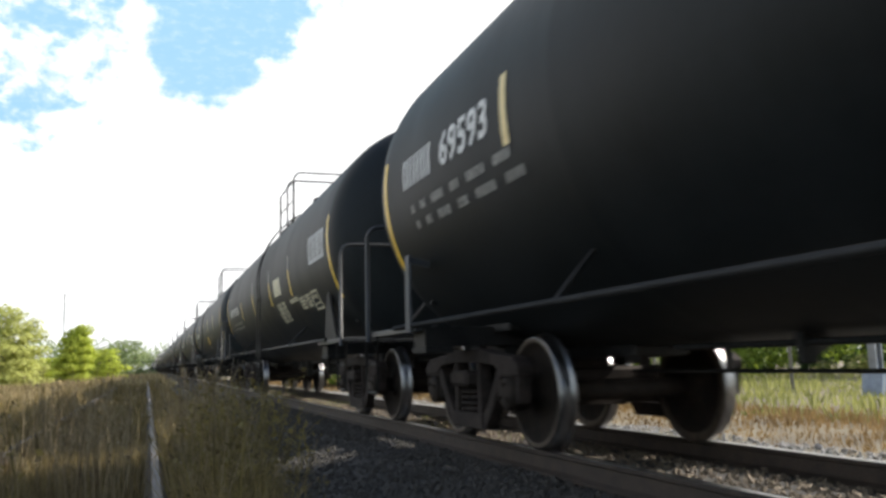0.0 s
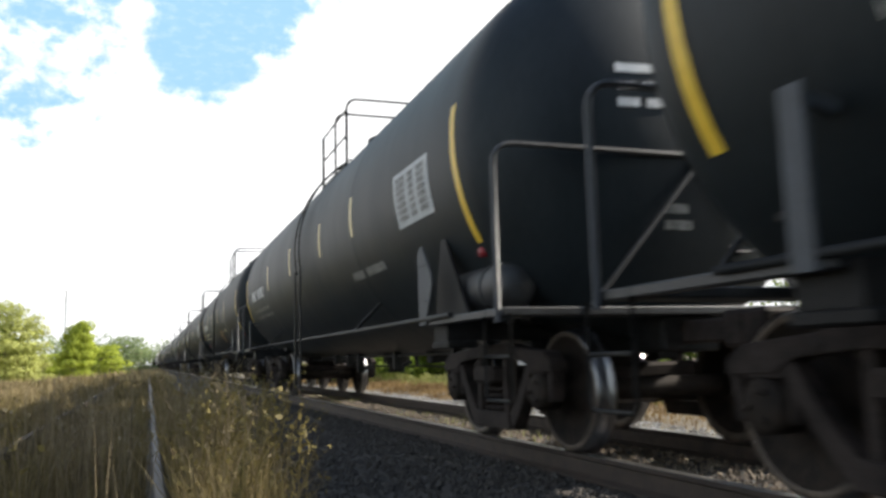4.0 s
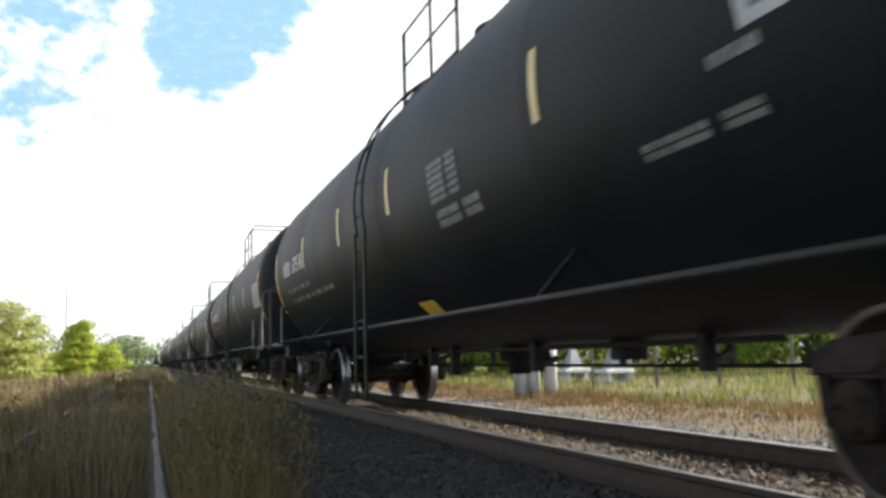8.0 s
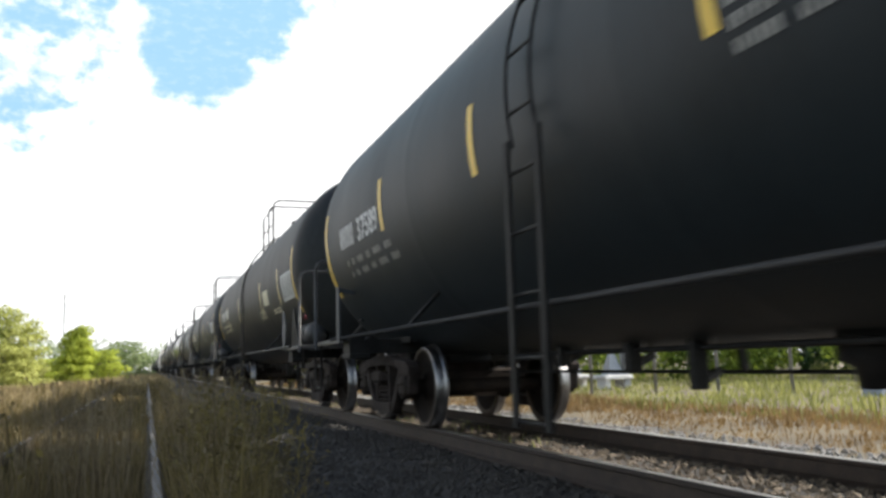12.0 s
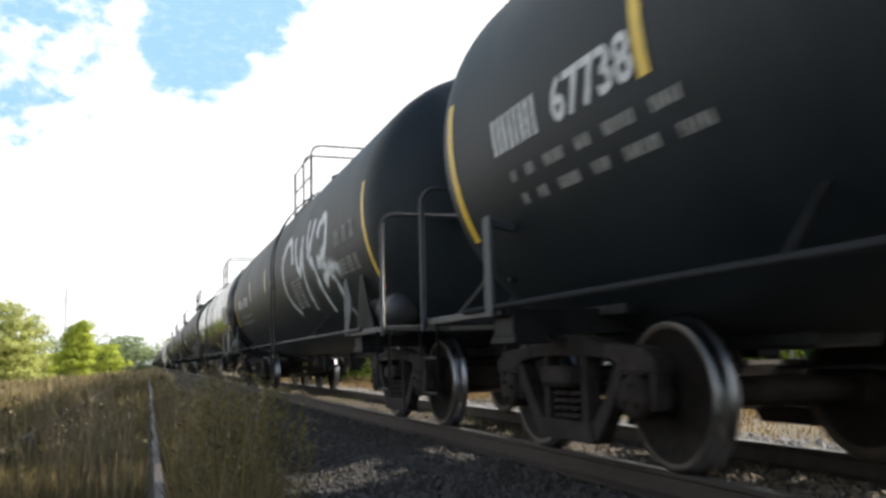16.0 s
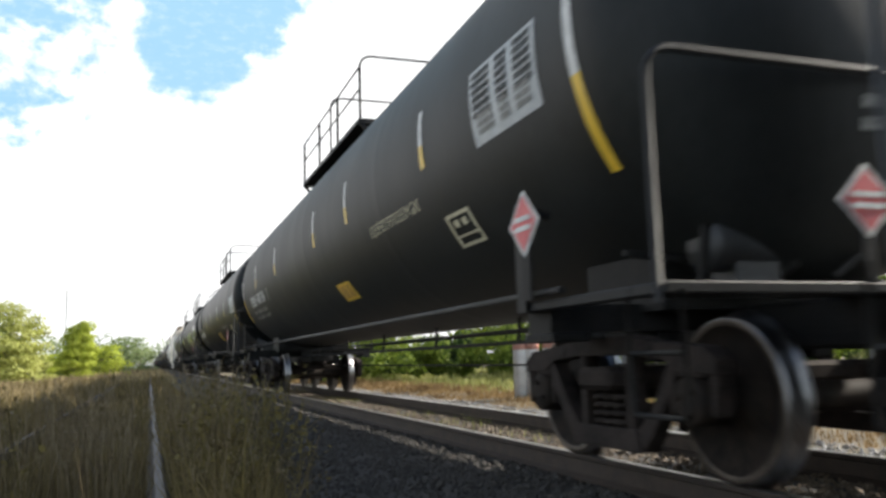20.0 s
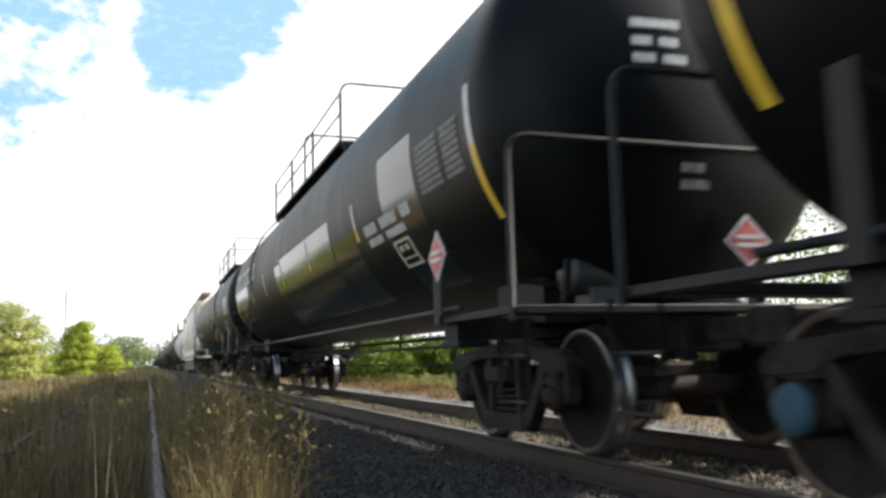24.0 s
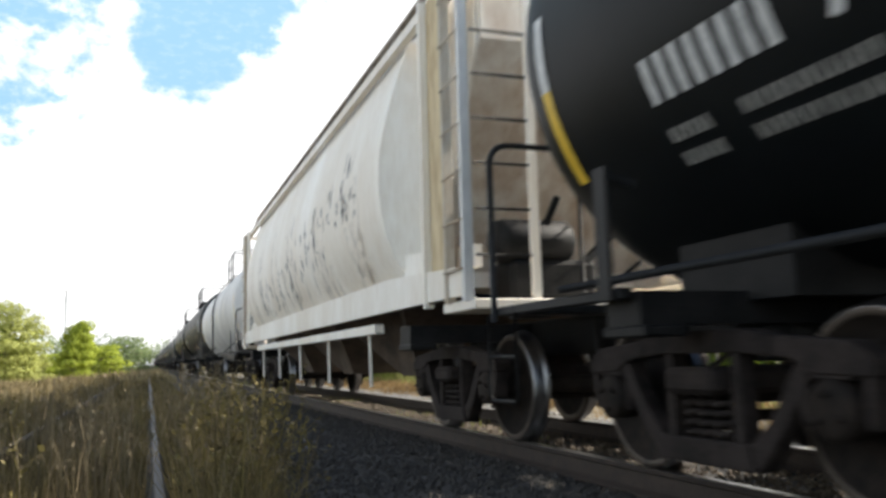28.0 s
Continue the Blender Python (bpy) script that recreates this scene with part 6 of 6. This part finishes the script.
def woods(name, label, runs, material, leaf, per_clump=160):
    """A belt of trees as one mesh of leaf clumps: runs of (x0, y0, x1, y1, low height, top height, clumps)."""
    verts, faces = [], []
    for x0, y0, x1, y1, z0, z1, count in runs:
        for k in range(count):
            t = (k + rs.uniform(0, 1)) / count
            x, y = x0 + (x1 - x0) * t + rs.normal(0, 1.5), y0 + (y1 - y0) * t + rs.normal(0, 1.5)
            top = z0 + (z1 - z0) * (0.5 + 0.7 * noise.noise((x * 0.11, y * 0.11, 2.0)))
            s = rs.uniform(0.25, 0.45) * max(top, 1.5)
            z = land(x, y) + rs.uniform(0.2, 1.0) * max(top - s * 0.6, 0.3)
            leaf_cloud([(x, y, z, s, s, s * 0.8)], per_clump, leaf, verts, faces)
    return tagged(raw(name, verts, faces, material), label, "woods", kind="stuff")


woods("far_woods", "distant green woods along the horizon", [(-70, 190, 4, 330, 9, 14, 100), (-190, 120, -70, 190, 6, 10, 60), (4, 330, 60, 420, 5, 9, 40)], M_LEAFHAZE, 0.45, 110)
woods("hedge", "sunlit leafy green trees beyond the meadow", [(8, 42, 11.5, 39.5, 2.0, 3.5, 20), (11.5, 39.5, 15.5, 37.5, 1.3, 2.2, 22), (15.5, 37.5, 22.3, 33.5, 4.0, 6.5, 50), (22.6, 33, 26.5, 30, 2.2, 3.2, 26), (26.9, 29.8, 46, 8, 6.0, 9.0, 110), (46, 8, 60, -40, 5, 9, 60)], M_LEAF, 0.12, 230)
# second tree row repeats the hedge in the shaded leaf colours
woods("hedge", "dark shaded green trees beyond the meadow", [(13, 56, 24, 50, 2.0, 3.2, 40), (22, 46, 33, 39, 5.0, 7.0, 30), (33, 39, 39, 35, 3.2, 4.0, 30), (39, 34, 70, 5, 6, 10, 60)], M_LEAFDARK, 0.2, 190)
woods("scrub", "yellow-green scrub in the meadow", [(20, 17, 27, 12, 0.7, 1.2, 12), (26, 27, 31, 20, 0.6, 1.2, 12)], M_MEADOW, 0.05, 320)
# out of view; added to block low sky in the tanks' reflections
woods("unseen_side_woods", "unseen green woods closing off the field's far side", [(-40, 60, -46, -90, 2.5, 4.5, 110), (-46, -90, 50, -110, 3, 6, 80)], M_LEAFDARK, 0.4, 90)


# ------------------------------------------------------------------ things beyond the track
def bollard(x, y):
    b = tagged(new("bollard"), "thick white concrete bollard with a red top", "bollard", group="bollards")
    b.location = (x, y, land(x, y))
    bm = bmesh.new()
    lathe(bm, [(0.17, -0.1), (0.175, 1.3), (0.172, 1.34)], "z", 20)
    part("post", bm, M_CONC, b)
    bm = bmesh.new()
    lathe(bm, [(0.178, 1.26), (0.178, 1.40), (0.16, 1.44), (0.0, 1.46)], "z", 20)
    part("band", bm, M_REDPAINT, b, "faded red painted top")


for x, y in ((8.83, 19.1), (9.1, 18.95), (9.42, 18.62)):
    bollard(x, y)


def mast(x, y, label, height=7.0, w=0.16):
    """A steel mast on a flared foot, bolted to a concrete table."""
    m = tagged(new("mast"), label, "mast", group="masts")
    z = land(x, y)
    m.location = (x, y, z)
    bm = bmesh.new()
    box(bm, -0.55, 0.55, -0.45, 0.45, 0.36, 0.50, 0.02)
    part("slab", bm, M_CONC, m, "pale concrete slab")
    for sx in (-0.35, 0.35):
        bm = bmesh.new()
        box(bm, sx - 0.09, sx + 0.09, -0.3, 0.3, -0.2, 0.37, 0.01)
        part("leg", bm, M_CONC, m)
    bm = bmesh.new()
    a, b = 0.30, w / 2
    sec = lambda s: [(-s, -s), (s, -s), (s, s), (-s, s)]
    rings = [[bm.verts.new((p, q, zz)) for p, q in sec(s)] for s, zz in ((a, 0.50), (a * 0.9, 0.56), (b, 1.25), (b, height))]
    for r, q in zip(rings, rings[1:]):
        for i in range(4):
            bm.faces.new((r[i], r[(i + 1) % 4], q[(i + 1) % 4], q[i]))
    bm.faces.new(rings[-1])
    part("shaft", bm, M_GREYSTEEL, m)


mast(14.6, 27.0, "grey steel mast on a raised concrete slab")
mast(15.2, 25.2, "grey steel mast on a raised concrete slab")


def girder_post(x, y, label, w, height):
    g = tagged(new("girder_post"), label, "post")
    g.location = (x, y, land(x, y))
    bm = bmesh.new()
    for s in (-1, 1):
        box(bm, s * w / 2 - 0.02, s * w / 2 + 0.02, -0.11, 0.11, -0.1, height)
    box(bm, -w / 2, w / 2, -0.012, 0.012, -0.1, height)
    part("girder", bm, M_GREYSTEEL, g)
    bm = bmesh.new()
    skin(bm, [(-0.3, [(-0.24, -0.1), (0.24, -0.1), (0.14, 0.6), (-0.14, 0.6)]), (0.3, [(-0.24, -0.1), (0.24, -0.1), (0.14, 0.6), (-0.14, 0.6)])])
    part("footing", bm, M_BLUEGREY, g, "blue-grey painted footing")


girder_post(16.5, 15.3, "galvanised steel girder post with a blue-grey footing", 0.2, 7.5)
bm = bmesh.new()
box(bm, -0.13, 0.13, -0.13, 0.13, -0.1, 6.5, 0.02)
cab = part("column", bm, M_GREYSTEEL)
cab.location = (15.6, 25.0, -0.3)
tagged(cab, "plain grey steel column in the meadow", "column")


def fence_post(x, y):
    bm = bmesh.new()
    lathe(bm, [(0.045, -0.1), (0.045, 1.75), (0.055, 1.76), (0.055, 1.8), (0.0, 1.83)], "z", 10)
    p = part("fence_post", bm, M_GREYSTEEL)
    p.location = (x, y, land(x, y))
    tagged(p, "thin galvanised steel fence post in the meadow", "fence post", group="fence posts")
    return p


first_post = fence_post(13.3, 19.8)
for x, y in ((14.3, 18.4), (15.4, 16.9), (12.2, 21.4), (11.0, 23.2), (17.8, 13.4)):
    copy_thing(first_post, pose(x, y, land(x, y)))

bm = bmesh.new()
pipe(bm, [(0, 0, 0), (0, 0, 9.4)], 0.06, 8)
pole = part("utility_pole", bm, M_GREYSTEEL)
pole.location = (*toward(-5.0, 95), -0.5)
tagged(pole, "tall thin grey utility pole beyond the field", "pole")
bm = bmesh.new()
box(bm, -1.3, 1.3, -2.0, 2.0, 0, 2.4, 0.1)
box(bm, -1.2, 1.2, -1.6, 1.6, 2.3, 2.9, 0.2)
van = part("distant_shed", bm, M_CONC)
van.location = (-4.2, 300, -0.4)
tagged(van, "small white shed beside the distant track", "shed")

# ------------------------------------------------------------------ ties and stones
TIE = bmesh.new()
box(TIE, -1.3, 1.3, -0.115, 0.115, -0.36, -0.192, 0.012)
tie_mesh = part("tie", TIE, M_TIE, track)
tie_mesh.location = (CX, -4.0, 0)
for k in range(1, 300):
    t = new("tie", tie_mesh.data)
    t.parent = track
    t.location, t.rotation_euler = (CX + rs.normal(0, 0.02), -4.0 + 0.5 * k + rs.normal(0, 0.015), rs.normal(0, 0.004)), (0, 0, rs.normal(0, 0.008))
for k in range(60):
    t = new("tie", tie_mesh.data)
    t.parent = siding
    t.location, t.rotation_euler = (SX + rs.normal(0, 0.03), -2.0 + 0.55 * k, SZ + rs.normal(0, 0.01)), (0, 0, rs.normal(0, 0.015))


def stones(name, xy, lo, hi, material, label, lift=0.0):
    """Crushed stone: each piece a rough, tilted little block."""
    base = np.array([(1, 0, 0), (-1, 0, 0), (0, 1, 0), (0, -1, 0), (0, 0, 1), (0, 0, -1)], float)
    tri = [(0, 2, 4), (2, 1, 4), (1, 3, 4), (3, 0, 4), (2, 0, 5), (1, 2, 5), (3, 1, 5), (0, 3, 5)]
    verts, faces = [], []
    for x, y in xy:
        s = rs.uniform(lo, hi)
        q = base * rs.uniform(0.6, 1.25, (6, 3)) * s + rs.normal(0, 0.18 * s, (6, 3))
        a = rs.uniform(0, math.tau, 3)
        m = np.array(Euler(a).to_matrix())
        q = q @ m.T + (x, y, land(x, y) + lift + s * 0.25)
        i = len(verts)
        verts += [tuple(p) for p in q]
        faces += [(i + p, i + r, i + t) for p, r, t in tri]
    return tagged(raw(name, verts, faces, material), label, "ballast", kind="stuff")


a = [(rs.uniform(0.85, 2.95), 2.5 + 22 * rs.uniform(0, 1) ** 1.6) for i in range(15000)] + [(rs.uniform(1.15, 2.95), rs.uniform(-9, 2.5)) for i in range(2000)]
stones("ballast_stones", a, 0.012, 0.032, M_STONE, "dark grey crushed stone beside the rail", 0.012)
a = [(rs.uniform(3.0, 4.55), 2.5 + 30 * rs.uniform(0, 1) ** 1.4) for i in range(9000)]
stones("ballast_stones", a, 0.012, 0.034, M_STONEBROWN, "brown dusty crushed stone between the rails", 0.012)
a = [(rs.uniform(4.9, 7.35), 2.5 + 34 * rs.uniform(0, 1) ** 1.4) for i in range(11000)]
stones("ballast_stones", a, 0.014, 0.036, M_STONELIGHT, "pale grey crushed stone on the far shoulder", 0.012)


# ------------------------------------------------------------------ what moves


def motions():
    walk(cam, [(t, aim(x, y)) for t, x, y in SHAKE])
    for car, u in cars:
        walk(car, [(t, pose(CX, u - SPEED * t, 0)) for t in (0, 7, 14, 21, 28)])
    walk(clouds, [(t, pose(0, 0, 0, 0, 0, -0.6 + 1.2 * t / 28)) for t in (0, 14, 28)])
    turn = math.degrees(SPEED / WHEEL_R)
    for car, u in cars[:TURNING]:
        for b in car.children:
            if b.name.startswith("bogie"):
                for w in b.children:
                    if w.name.startswith("wheelset"):
                        start = (w.location.y * 37 + u * 11) % 360
                        walk(w, [(i / 15, pose(*w.location, start + turn * i / 15, 0, 0)) for i in range(421)])


TURNING = 17
motions()
